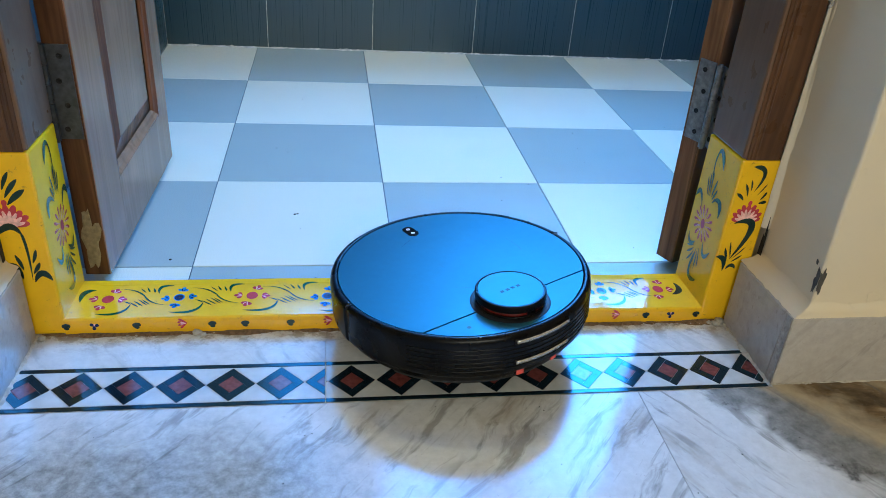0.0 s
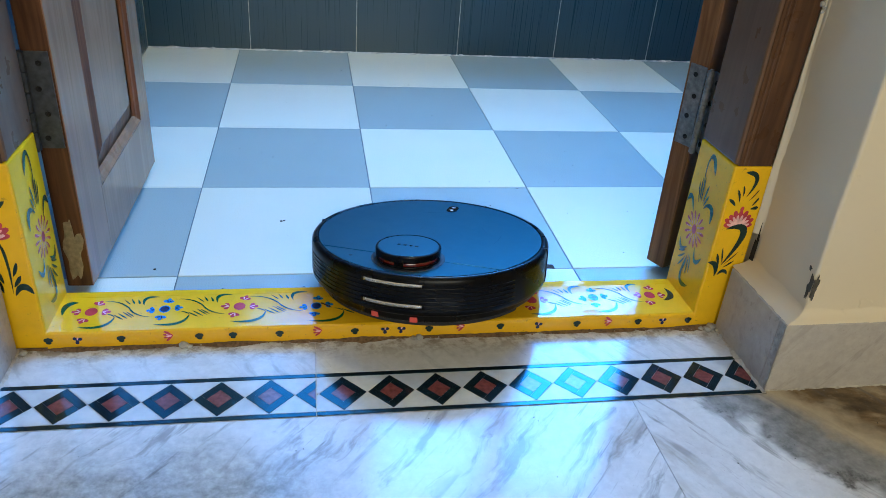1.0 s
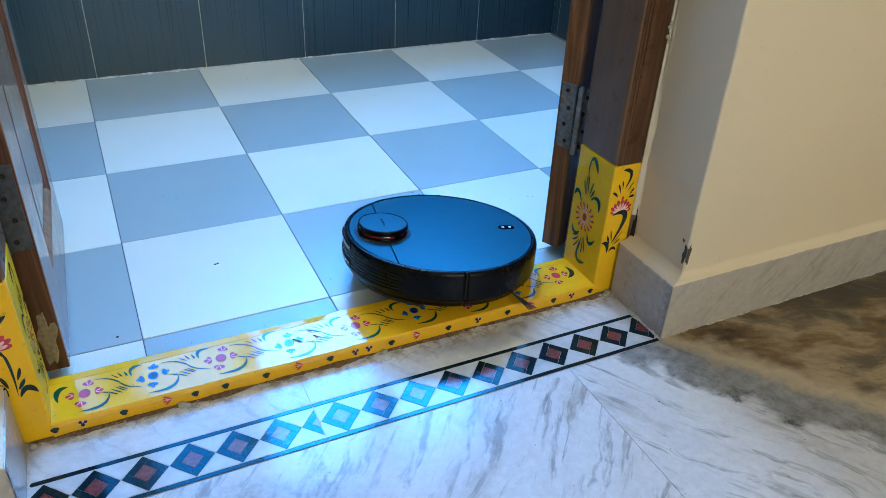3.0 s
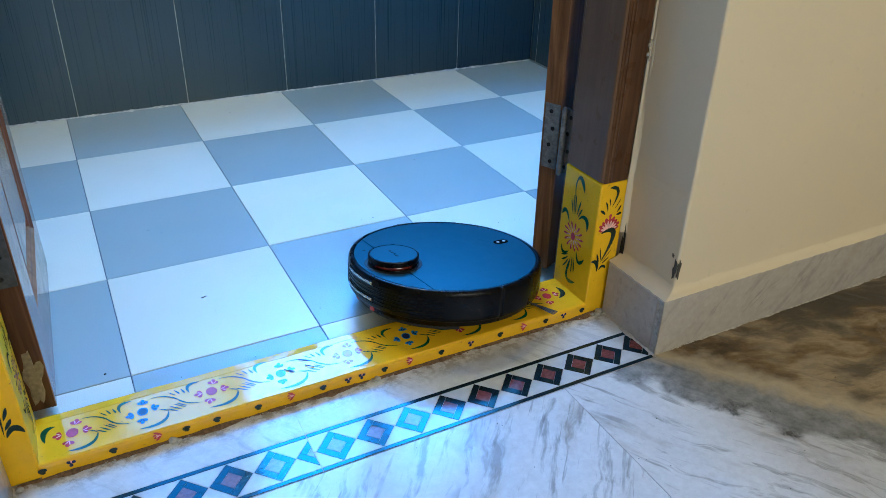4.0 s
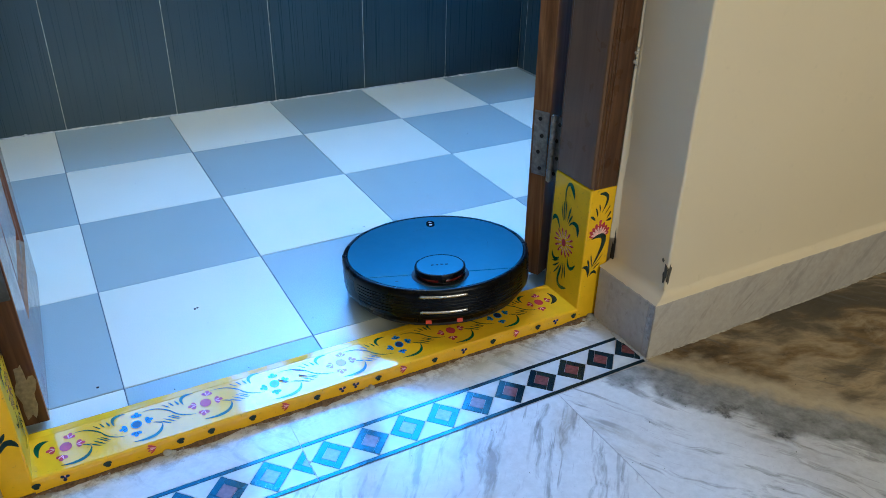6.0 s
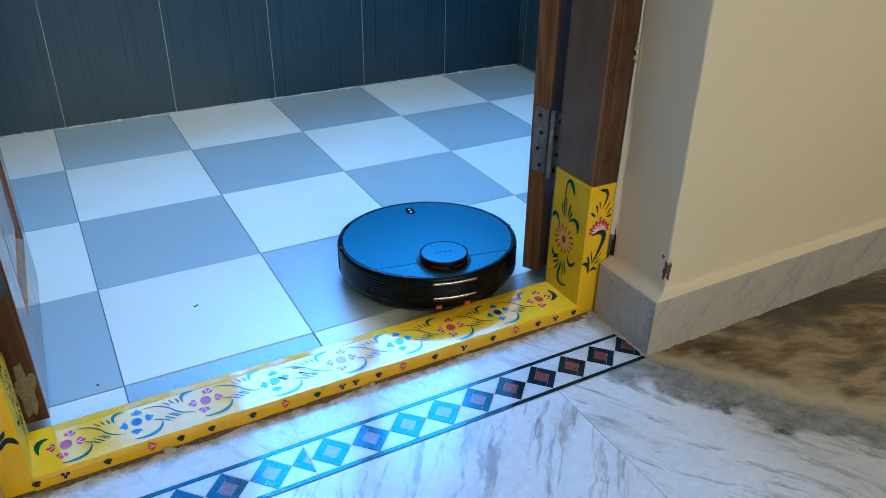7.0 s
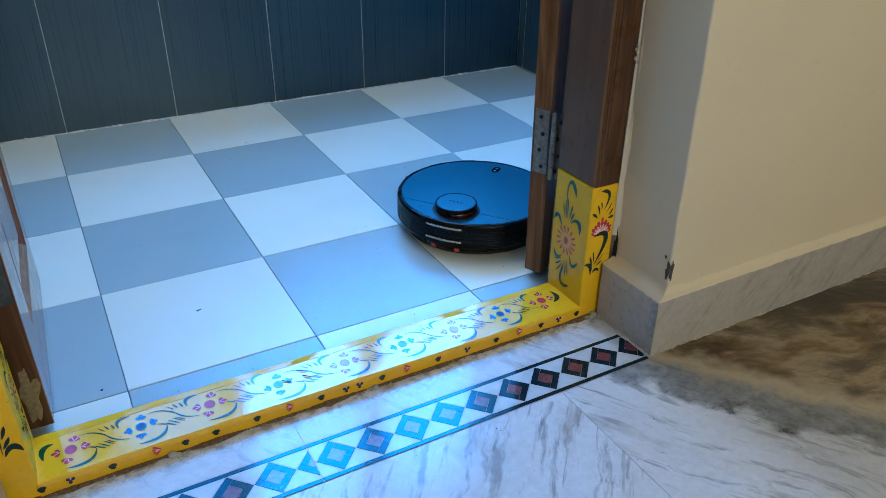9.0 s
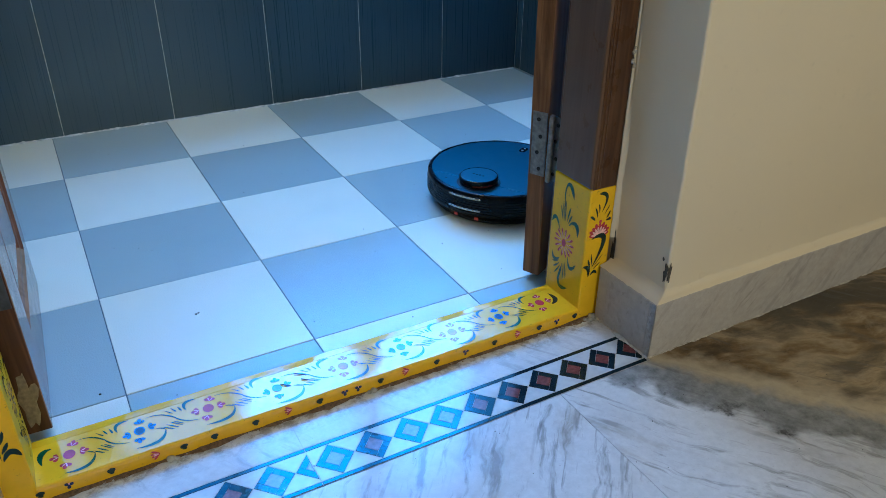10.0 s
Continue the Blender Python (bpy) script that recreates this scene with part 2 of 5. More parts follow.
MORTAR = plain("mortar", (0.42, 0.38, 0.31), 0.8, wear=0.3, scale=120, bump=0.4)
GROUT = plain("grout", (0.060, 0.085, 0.105), 0.8, wear=0.3, scale=120, bump=0.3)
WALL_GROUT = plain("wall_grout", (0.50, 0.50, 0.45), 0.8, wear=0.5, scale=80, bump=0.3)
PLASTER = plaster("cream_plaster", (0.69, 0.585, 0.405))
CEILING = plaster("ceiling_paint", (0.78, 0.77, 0.74))
YELLOW = enamel("yellow_enamel", (0.84, 0.47, 0.002), 1.0)
YELLOW_POST = enamel("older_yellow_enamel", (0.84, 0.48, 0.002), 0.35)
BROWN = wood("brown_painted_wood", (0.135, 0.074, 0.040), (0.160, 0.090, 0.050), 0.34, 0.16, grain=0.35)
TEAK = wood("teak_front", (0.072, 0.033, 0.016), (0.118, 0.056, 0.025), 0.28, 0.35, grain=0.6)
TEAK_EDGE = wood("teak_edge", (0.070, 0.030, 0.014), (0.135, 0.060, 0.026), 0.40, 0.2)
TEAK_BARE = wood("bare_teak_edge", (0.16, 0.070, 0.028), (0.30, 0.145, 0.060), 0.45, 0.1)
LEAF_WOOD = wood("varnished_leaf", (0.26, 0.130, 0.066), (0.31, 0.160, 0.084), 0.16, 0.22, grain=0.07)
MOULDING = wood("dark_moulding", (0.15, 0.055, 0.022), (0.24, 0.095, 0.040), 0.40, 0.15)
PUTTY = plain("putty", (0.20, 0.15, 0.080), 0.6, wear=0.35, scale=140, bump=0.4)
STEEL = plain("dull_steel", (0.21, 0.203, 0.19), 0.45, 0.6, wear=0.35, scale=130, bump=0.15)
# Shaded copy of the dull steel, for the hinges on the left.
SHADED_STEEL = plain("shaded_steel", (0.060, 0.062, 0.066), 0.45, 0.5, wear=0.35, scale=130, bump=0.15)
SCREW = plain("screw_steel", (0.022, 0.021, 0.02), 0.45, 0.7, wear=0.4, scale=300)
GRIME = plain("grime", (0.150, 0.092, 0.045), 0.9, wear=0.5, scale=200, bump=0.6)
# Near-black for the painted shade beside the posts and for dirt specks.
SHADE_AND_SPECKS = plain("hole_shade_and_specks", (0.018, 0.014, 0.010), 0.95, wear=0.5, scale=150, bump=0.4)
CEMENT = plain("bare_cement", (0.065, 0.057, 0.045), 0.9, wear=0.45, scale=150, bump=0.6)
CEMENT_LIGHT = plain("smeared_cement", (0.36, 0.345, 0.31), 0.8, wear=0.35, scale=120, bump=0.5)
FRAME_PAINT = plain("window_paint", (0.70, 0.70, 0.68), 0.35, wear=0.08)
P_GREEN = plain("green_paint", (0.006, 0.075, 0.030), 0.25, coat=0.85, wear=0.3, skin=True)
P_DARK = plain("dark_green_paint", (0.010, 0.028, 0.022), 0.25, coat=0.85, wear=0.3, skin=True)
P_RED = plain("red_paint", (0.44, 0.045, 0.055), 0.25, coat=0.85, wear=0.25, skin=True)
P_PINK = plain("pink_white_paint", (0.80, 0.45, 0.39), 0.25, coat=0.85, wear=0.25, scale=200, skin=True)
P_BLUE = plain("blue_paint", (0.025, 0.18, 0.36), 0.25, coat=0.85, wear=0.3, skin=True)
P_NAVY = plain("navy_paint", (0.012, 0.020, 0.065), 0.25, coat=0.85, wear=0.3, skin=True)
for paint in (P_GREEN, P_DARK, P_RED, P_PINK, P_BLUE, P_NAVY):
    film = paint.node_tree.nodes["Principled BSDF"].inputs
    film["Specular IOR Level"].default_value, film["Coat Roughness"].default_value = 0.05, 0.035
PAINTS = [P_GREEN, P_DARK, P_RED, P_PINK, P_BLUE, P_NAVY]
GREEN, DARK, RED, PINK, BLUE, NAVY = range(6)
GLASS = Nodes("window_glass", 0.02).put("Transmission Weight", 1.0).put("Base Color", (0.95, 0.97, 1.0)).mat
OPAL = Nodes("opal_glass", 0.3).put("Base Color", (0.85, 0.84, 0.80)).put("Emission Color", (1.0, 0.84, 0.50)).put("Emission Strength", 6.0).mat
R_TOP = plain("satin_black_lid", (0.004, 0.024, 0.038), 0.38, wear=0.12, scale=90, bump=0.006, vary=0.05)
R_TOP.node_tree.nodes["Principled BSDF"].inputs["Specular Tint"].default_value = (0.25, 0.85, 1.0, 1)
R_TOP.node_tree.nodes["Principled BSDF"].inputs["IOR"].default_value = 1.64
R_SIDE = plain("black_plastic", (0.002, 0.002, 0.0025), 0.30, wear=0.2, scale=70, bump=0.02)
R_GLOSS = plain("gloss_black_rim", (0.003, 0.003, 0.0035), 0.16, wear=0.2, scale=70, bump=0.01)
R_SEAM = plain("seam_black", (0.002, 0.002, 0.002), 0.7)
for black in (R_SIDE, R_GLOSS):
    black.node_tree.nodes["Principled BSDF"].inputs["IOR"].default_value = 1.26
R_RED = plain("dark_red_window", (0.11, 0.009, 0.006), 0.14, coat=0.85, wear=0.3)
R_CHROME = plain("silver_strip", (0.62, 0.60, 0.55), 0.25, 0.8, wear=0.15, scale=300)
R_CONTACT = plain("red_contact", (0.62, 0.075, 0.045), 0.4, wear=0.2)
R_ICON = plain("white_icon", (0.75, 0.78, 0.80), 0.4, wear=0.05)
R_RUBBER = plain("rubber", (0.015, 0.015, 0.015), 0.8)
BRISTLE = plain("bristle", (0.05, 0.05, 0.055), 0.6)


# ---- building helpers ----
def link(name, bm, materials, parent=None, label="", smooth=False):
    mesh = bpy.data.meshes.new(name)
    bmesh.ops.recalc_face_normals(bm, faces=bm.faces[:])
    for f in bm.faces:
        f.smooth = smooth
    bm.to_mesh(mesh)
    bm.free()
    for m in materials if isinstance(materials, (list, tuple)) else [materials]:
        mesh.materials.append(m)
    ob = new(name, mesh)
    ob.parent = parent
    return tagged(ob, label)


def part(name, bm, material, parent, label="", smooth=False):
    return link(name, bm, material, parent, label, smooth)


def box(x0, x1, y0, y1, z0, z1, bevel=0.0, bm=None, segments=2):
    """A block between two corners, with rounded edges."""
    bm = bm or bmesh.new()
    made = bmesh.ops.create_cube(bm, size=1.0, matrix=Matrix.Translation(((x0 + x1) / 2, (y0 + y1) / 2, (z0 + z1) / 2)) @ Matrix.Diagonal((x1 - x0, y1 - y0, z1 - z0, 1)))
    if bevel:
        edges = {e for v in made["verts"] for e in v.link_edges}
        bmesh.ops.bevel(bm, geom=list(edges), offset=bevel, segments=segments, affect="EDGES", profile=0.5)
    return bm


def lathe(profile, a0=0.0, a1=360.0, steps=96, bm=None):
    """Turns a profile of (radius, height) round z, from a0 to a1 degrees; a part turn is closed at its ends."""
    bm = bm or bmesh.new()
    whole = abs(a1 - a0 - 360) < 1e-6
    rings = []
    for i in range(steps if whole else steps + 1):
        a = radians(a0 + (a1 - a0) * i / steps)
        rings.append([bm.verts.new((r * math.cos(a), r * math.sin(a), z)) for r, z in profile])
    for i in range(steps):
        p, q = rings[i], rings[(i + 1) % len(rings)]
        for k in range(len(profile) - 1):
            bm.faces.new((p[k], q[k], q[k + 1], p[k + 1]))
    if not whole:
        bm.faces.new(rings[0]), bm.faces.new(rings[-1])
    return bm


def rod(a, b, r0, r1=None, sides=10, bm=None):
    bm = bm or bmesh.new()
    a, b = Vector(a), Vector(b)
    m = Matrix.Translation((a + b) / 2) @ (b - a).to_track_quat("Z", "Y").to_matrix().to_4x4()
    bmesh.ops.create_cone(bm, cap_ends=True, segments=sides, radius1=r0, radius2=r0 if r1 is None else r1, depth=(b - a).length, matrix=m)
    return bm


def slab(outline, z0, z1, bm=None, bevel=0.0):
    """A flat plate with the outline given, of (x, y)."""
    bm = bm or bmesh.new()
    top = [bm.verts.new((x, y, z1)) for x, y in outline]
    low = [bm.verts.new((x, y, z0)) for x, y in outline]
    n = len(outline)
    cap = bm.faces.new(top)
    bm.faces.new(low[::-1])
    for i in range(n):
        bm.faces.new((top[i], low[i], low[(i + 1) % n], top[(i + 1) % n]))
    if bevel:
        bmesh.ops.bevel(bm, geom=list(cap.edges), offset=bevel, segments=2, affect="EDGES", profile=0.5)
    return bm


def lump(centre, size, seed, bm=None, squash=0.6):
    """A small rough crumb."""
    bm = bm or bmesh.new()
    made = bmesh.ops.create_icosphere(bm, subdivisions=2, radius=size)
    for v in made["verts"]:
        k = 1 + 0.45 * noise.noise(v.co * (1.3 / size) + Vector((seed * 7.1, seed * 3.3, 0)))
        v.co = Vector((v.co.x * k, v.co.y * k, v.co.z * k * squash)) + Vector(centre)
    return bm


def structure(name, bm, material, label=""):
    return tagged(link(name, bm, material), label, "", "", "structure")


# ---- plan: x along the doorway, y into the washroom, z up, washroom floor at 0 ----
XL, XR = -0.131, 0.735            # inner faces of the door frame
WALL0, WALL1 = -0.2975, -0.068     # hall face and washroom face of the wall
REV_L, REV_R = -0.184, 0.785      # plastered reveal, plumb part
LEAN = 0.0145                     # by which the plaster corner stands out of plumb at its foot
LEAN_TOP = 0.80
SK_Y = -0.311                     # front face of the skirting
SKIRT = 0.1025
BX0, BX1, BY1 = -0.25, 1.53, 1.225
TILE = 0.305

# ---- structure ----
# hall floor: bed below, marble slabs with fine joints above
structure("floor_bed", box(-2.2, 3.0, -3.2, -0.066, -0.08, -0.004), MORTAR, "mortar bed under the hall marble")
hall_floor = structure("floor_hall", box(-2.2, 3.0, -3.2, -2.2, -0.02, 0.0), MARBLE_FLOOR, "polished white marble floor with grey and tan veins")
for x0, x1, y0, y1 in ((-2.2, 0.5877, -1.4, -0.3165), (0.5881, 1.95, -1.4, -0.3165), (1.9512, 3.0, -1.4, -0.3165), (-2.2, 0.9, -2.199, -1.401), (0.901, 3.0, -2.199, -1.401)):
    part("marble_slab", box(x0, x1, y0, y1, -0.02, 0.0, 0.0006, segments=1), MARBLE_FLOOR, hall_floor)
for x0, x1 in ((-2.2, -0.168), (0.772, 1.95), (1.9512, 3.0)):
    part("marble_slab", box(x0, x1, -0.3172, -0.300, -0.02, -0.0003), MARBLE_FLOOR, hall_floor)
# threshold: slabs beside the sill, then the inlaid band
threshold = structure("floor_threshold", box(REV_L, REV_R, -0.3155, -0.06, -0.03, -0.0004), MORTAR, "marble threshold with an inlaid band of diamonds")
for x0, x1 in ((-0.166, 0.1988), (0.1992, 0.772)):
    part("threshold_slab", box(x0, x1, -0.2380, -0.10, -0.02, 0.0, 0.0003, segments=1), MARBLE, threshold)
SY0, SY1 = -0.3150, -0.2390
for x0, x1 in ((-0.166, 0.1985), (0.1995, 0.766)):
    part("black_border", box(x0, x1, SY1 - 0.0065, SY1, -0.02, 0.0003, 0.0003, segments=1), INLAY_BLACK, threshold)
    part("black_border", box(x0, x1, SY0, SY0 + 0.0065, -0.02, 0.0003, 0.0003, segments=1), INLAY_BLACK, threshold)
CY, HALF_W, HALF_H = (SY0 + SY1) / 2, 0.0291, 0.0308


def clipped(points, x0, x1):
    """The outline cut to a stretch of x."""
    for sign, lim in ((1, x0), (-1, x1)):
        out = []
        for (ax, ay), (bx, by) in zip(points, points[1:] + points[:1]):
            ina, inb = sign * (ax - lim) >= 0, sign * (bx - lim) >= 0
            if ina:
                out.append((ax, ay))
            if ina != inb:
                u = (lim - ax) / (bx - ax)
                out.append((lim, ay + u * (by - ay)))
        points = out
    return points


def cell(cx, s0, s1, t0, t1):
    """A piece of one diamond, between two lines along each of its sides; -1 to 1 is the whole diamond."""
    return [(cx + HALF_W * (a - b) / 2, CY + HALF_H * (a + b) / 2) for a, b in ((s0, t0), (s1, t0), (s1, t1), (s0, t1))]


def band(x0, x1, first, pitch):
    g, k = 0.012, 0.50
    cx = first
    while cx - HALF_W < x1:
        pieces = [("red_square", cell(cx, -k + g, k - g, -k + g, k - g), INLAY_RED, 0.0004)]
        for a in ((-0.985, k, -0.985, -k), (k, 0.985, -0.985, k), (-k, 0.985, k, 0.985), (-0.985, -k, -k, 0.985)):
            pieces.append(("black_strip", cell(cx, a[0] + g, a[1] - g, a[2] + g, a[3] - g), INLAY_BLACK, 0.0003))
        for side in (1, -1):
            pieces.append(("white_triangle", [(cx + 0.0008, CY + side * (HALF_H - 0.0002)), (cx + pitch - 0.0008, CY + side * (HALF_H - 0.0002)), (cx + pitch / 2, CY + side * 0.0008)], INLAY_WHITE, 0.0002))
        for name, outline, m, top in pieces:
            outline = clipped(outline, x0, x1)
            if len(outline) > 2:
                part(name, slab(outline, -0.012, top), m, threshold)
        cx += pitch


band(-0.166, 0.1983, -0.1480 - 0.0585, 0.0585)
band(0.1997, 0.766, 0.231 - 0.0589, 0.0589)

# washroom floor
bed = structure("floor_washroom", box(BX0, BX1, -0.10, BY1, -0.06, -0.0016), GROUT, "checkered floor of white and grey ceramic tiles")
WHITE_TILE = floor_tile("white_floor_tile", (0.72, 0.71, 0.57))
GREY_TILE = floor_tile("grey_floor_tile", (0.355, 0.415, 0.385))


def floor_tiles():
    made = {}
    for i in range(-1, 6):
        for j in range(-1, 4):
            x0, x1 = max(i * TILE, BX0), min((i + 1) * TILE, BX1)
            y0, y1 = max(j * TILE, -0.075), (j + 1) * TILE if j < 3 else BY1 - 0.002
            if x1 - x0 < 0.01:
                continue
            key = (round(x1 - x0, 3), round(y1 - y0, 3), (i + j) % 2)
            if key not in made:
                g = 0.0007
                made[key] = part("floor_tile", box(g, x1 - x0 - g, g, y1 - y0 - g, -0.008, 0.0, 0.0009, segments=1), GREY_TILE if (i + j) % 2 else WHITE_TILE, bed)
                ob = made[key]
            else:
                ob = new("floor_tile", made[key].data)
                ob.parent = bed
            ob.location = (x0, y0, random.uniform(-0.0003, 0.0003))


def wall_blocks(name, blocks, material, label):
    bm = bmesh.new()
    for b in blocks:
        box(*b, bm=bm)
    return structure(name, bm, material, label)


# walls of the hall
def leaning_wall(name, corner, lean, end):
    """Plaster beside the doorway; its corner leans back towards the foot, and its edge is rounded and a little wavy."""
    bm = bmesh.new()
    way = 1 if end > corner else -1
    rows, r, n = [], 0.004, 70
    for i in range(n + 1):
        z = LEAN_TOP * i / n if i < n else 2.8
        x = corner + way * lean * max(0.0, 1 - z / LEAN_TOP) + 0.0011 * noise.noise(Vector((z * 14, way, 2.0))) + 0.0006 * noise.noise(Vector((z * 60, way, 5.0)))
        y = WALL0 + 0.0007 * noise.noise(Vector((z * 17, way, 8.0)))
        ring = [(x, WALL1)] + [(x + way * r * (1 - math.cos(radians(a))), y + r * (1 - math.sin(radians(a)))) for a in (0, 22, 45, 68, 90)] + [(end, WALL0), (end, WALL1)]
        rows.append([bm.verts.new((px, py, z)) for px, py in ring])
    for p, q in zip(rows, rows[1:]):
        for k in range(len(p)):
            bm.faces.new((p[k], p[(k + 1) % len(p)], q[(k + 1) % len(p)], q[k]))
    bm.faces.new(rows[0]), bm.faces.new(rows[-1])
    return structure(name, bm, PLASTER, "cream painted plaster wall beside the doorway")


leaning_wall("wall_door_side_1", REV_R, LEAN, 3.0)
leaning_wall("wall_door_side_2", REV_L, 0.0, -2.2)
wall_blocks("wall_over_door", [(REV_L, REV_R, WALL0, WALL1, 2.12, 2.8)], PLASTER, "cream painted plaster over the doorway")
wall_blocks("wall_hall_west", [(-2.3, -2.2, -3.3, WALL1, 0, 2.8)], PLASTER, "cream painted hall wall")
wall_blocks("wall_hall_east", [(3.0, 3.1, -3.3, WALL1, 0, 2.8)], PLASTER, "cream painted hall wall")
wall_blocks("wall_hall_back", [(-2.2, HX0, -3.32, -3.2, 0, 2.8), (HX1, 3.0, -3.32, -3.2, 0, 2.8), (HX0, HX1, -3.32, -3.2, 0, HZ0), (HX0, HX1, -3.32, -3.2, HZ1, 2.8)], PLASTER, "cream painted hall wall with a window")
structure("ceiling_hall", box(-2.3, 3.1, -3.32, WALL1, 2.8, 2.9), CEILING, "white painted ceiling")
# walls of the washroom
wall_blocks("wall_washroom_west", [(BX0 - 0.1, BX0 - 0.008, WALL1, BY1 + 0.25, -0.06, 2.6)], WALL_GROUT, "washroom wall clad in dark tiles")
wall_blocks("wall_washroom_east", [(BX1 + 0.008, BX1 + 0.1, WALL1, BY1 + 0.25, -0.06, 2.6)], WALL_GROUT, "washroom wall clad in dark tiles")
FAR0 = BY1 + 0.008
WALL_TILE = wall_tile("dark_wall_tile")
wall_blocks("wall_washroom_door_side", [(XR + 0.056, BX1 + 0.008, WALL1 + 0.0005, -0.037, 0, 2.6), (BX0 - 0.008, XL - 0.056, WALL1 + 0.0005, -0.037, 0, 2.6), (XL - 0.056, XR + 0.056, WALL1 + 0.0005, -0.037, 2.12, 2.6)], WALL_TILE, "washroom wall round the doorway clad in dark tiles")
wall_blocks("wall_washroom_far", [(BX0 - 0.008, WX0, FAR0, FAR0 + 0.24, -0.06, 2.6), (WX1, BX1 + 0.008, FAR0, FAR0 + 0.24, -0.06, 2.6), (WX0, WX1, FAR0, FAR0 + 0.24, -0.06, WZ0), (WX0, WX1, FAR0, FAR0 + 0.24, WZ1, 2.6)], WALL_GROUT, "washroom wall clad in dark tiles, with a window")
structure("ceiling_washroom", box(BX0 - 0.1, BX1 + 0.1, WALL1, FAR0 + 0.24, 2.6, 2.7), CEILING, "white painted ceiling")


def added_ceiling_light(x, y, z):
    """Unseen round opal lamp, added as warm fill: metal base, rim, shallow glass bowl."""
    thing = tagged(new("added_ceiling_light"), "added, unseen round opal ceiling lamp with a white metal base", "ceiling lamp")
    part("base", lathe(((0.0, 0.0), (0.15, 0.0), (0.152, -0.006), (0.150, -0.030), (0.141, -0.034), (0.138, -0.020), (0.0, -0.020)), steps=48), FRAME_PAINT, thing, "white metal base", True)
    bowl = part("diffuser", lathe(((0.138, -0.022), (0.136, -0.040), (0.120, -0.058), (0.080, -0.070), (0.0, -0.075)), steps=48), OPAL, thing, "lit opal glass bowl of the added lamp", True)
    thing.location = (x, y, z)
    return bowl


added_ceiling_light(LAMP_X, LAMP_Y, LAMP_Z)


def window(name, panes, y, z0, z1, label):
    x0, x1 = panes[0][0], panes[-1][1]
    w = structure(name, box(x0, x1, y - 0.02, y + 0.02, z0, z0 + 0.03, 0.004), FRAME_PAINT, label)
    part("window_frame", box(x0, x1, y - 0.02, y + 0.02, z1 - 0.03, z1, 0.004), FRAME_PAINT, w)
    for a, b in [(x0, panes[0][0] + 0.03)] + [(p[1] - 0.015, q[0] + 0.015) for p, q in zip(panes, panes[1:])] + [(panes[-1][1] - 0.03, x1)]:
        part("window_frame", box(a, b, y - 0.02, y + 0.02, z0 + 0.03, z1 - 0.03, 0.004), FRAME_PAINT, w)
    for a, b in panes:
        pane = part("pane", box(a + 0.012, b - 0.012, y - 0.002, y + 0.002, z0 + 0.02, z1 - 0.02), GLASS, w)
        pane.visible_shadow = False


window("window_1", [p[:2] for p in LIGHTS], FAR0 + 0.215, WZ0, WZ1, "white painted window of the washroom")
window("window_2", [(HX0, (HX0 + HX1) / 2 - 0.01), ((HX0 + HX1) / 2 + 0.01, HX1)], -3.30, HZ0, HZ1, "white painted window of the hall")


# ---- skirting of the hall ----
def skirting(name, pieces, label):
    thing = structure(name, box(*pieces[0], 0.0012), MARBLE_BASE, label)
    for p in pieces[1:]:
        part("skirting_slab", box(*p, 0.0012), MARBLE_BASE, thing)
    return thing


def paint_bead(parent, x0, x1, y0, y1, z, seed, mitre=0.0):
    """Uneven bead of plaster and paint on top of the skirting, against the wall."""
    bm = bmesh.new()
    long_x = (x1 - x0) > (y1 - y0)
    n = max(6, int(max(x1 - x0, y1 - y0) / 0.005))
    rows = []
    for i in range(n + 1):
        u = i / n
        s = u * max(x1 - x0, y1 - y0)
        h = 0.013 + 0.004 * noise.noise(Vector((s * 26, seed, 0)))
        w = 0.10 * noise.noise(Vector((s * 19, seed + 5, 0))) + 0.10 * noise.noise(Vector((s * 90, seed + 9, 0)))
        pts = []
        for v, k in ((max(-0.02, 0.08 + w), -0.05), (0.16 + w, 0.10), (0.40, 0.20), (0.68, 0.42), (0.88, 0.78), (0.96, 1.15), (1.01, 1.9)):
            shift = (1 - u) * mitre * v
            if long_x:
                pts.append(bm.verts.new((x0 + shift + u * (x1 - x0), y0 + v * (y1 - y0), z + 0.0006 + h * k)))
            else:
                pts.append(bm.verts.new((x0 + v * (x1 - x0), y0 + shift + u * (y1 - y0), z + 0.0006 + h * k)))
        rows.append(pts)
    for p, q in zip(rows, rows[1:]):
        for k in range(len(p) - 1):
            bm.faces.new((p[k], q[k], q[k + 1], p[k + 1]))
    return part("paint_bead", bm, PLASTER, parent, "sloppy cream paint along the skirting's top", True)


SK = 0.770
FOOT = REV_R + LEAN * (1 - SKIRT / LEAN_TOP)
sk_r = skirting("skirting_1", [(SK, SK + 0.70, SK_Y, WALL0 + 0.001, 0, SKIRT), (SK + 0.701, 3.0, SK_Y, WALL0 + 0.001, 0, SKIRT), (SK, FOOT + 0.001, WALL0 + 0.0012, -0.172, 0, SKIRT - 0.0006)], "beige veined marble skirting round the wall's corner")
paint_bead(sk_r, SK, SK + 1.6, SK_Y, WALL0 + 0.001, SKIRT, 1.0, FOOT - SK)
paint_bead(sk_r, SK, FOOT + 0.001, SK_Y, -0.168, SKIRT, 2.0, WALL0 - SK_Y)
sk_l = skirting("skirting_2", [(-2.2, -0.166, SK_Y, WALL0 + 0.001, 0, SKIRT), (REV_L - 0.001, -0.166, WALL0 + 0.0012, -0.172, 0, SKIRT - 0.0006)], "beige veined marble skirting round the wall's corner")
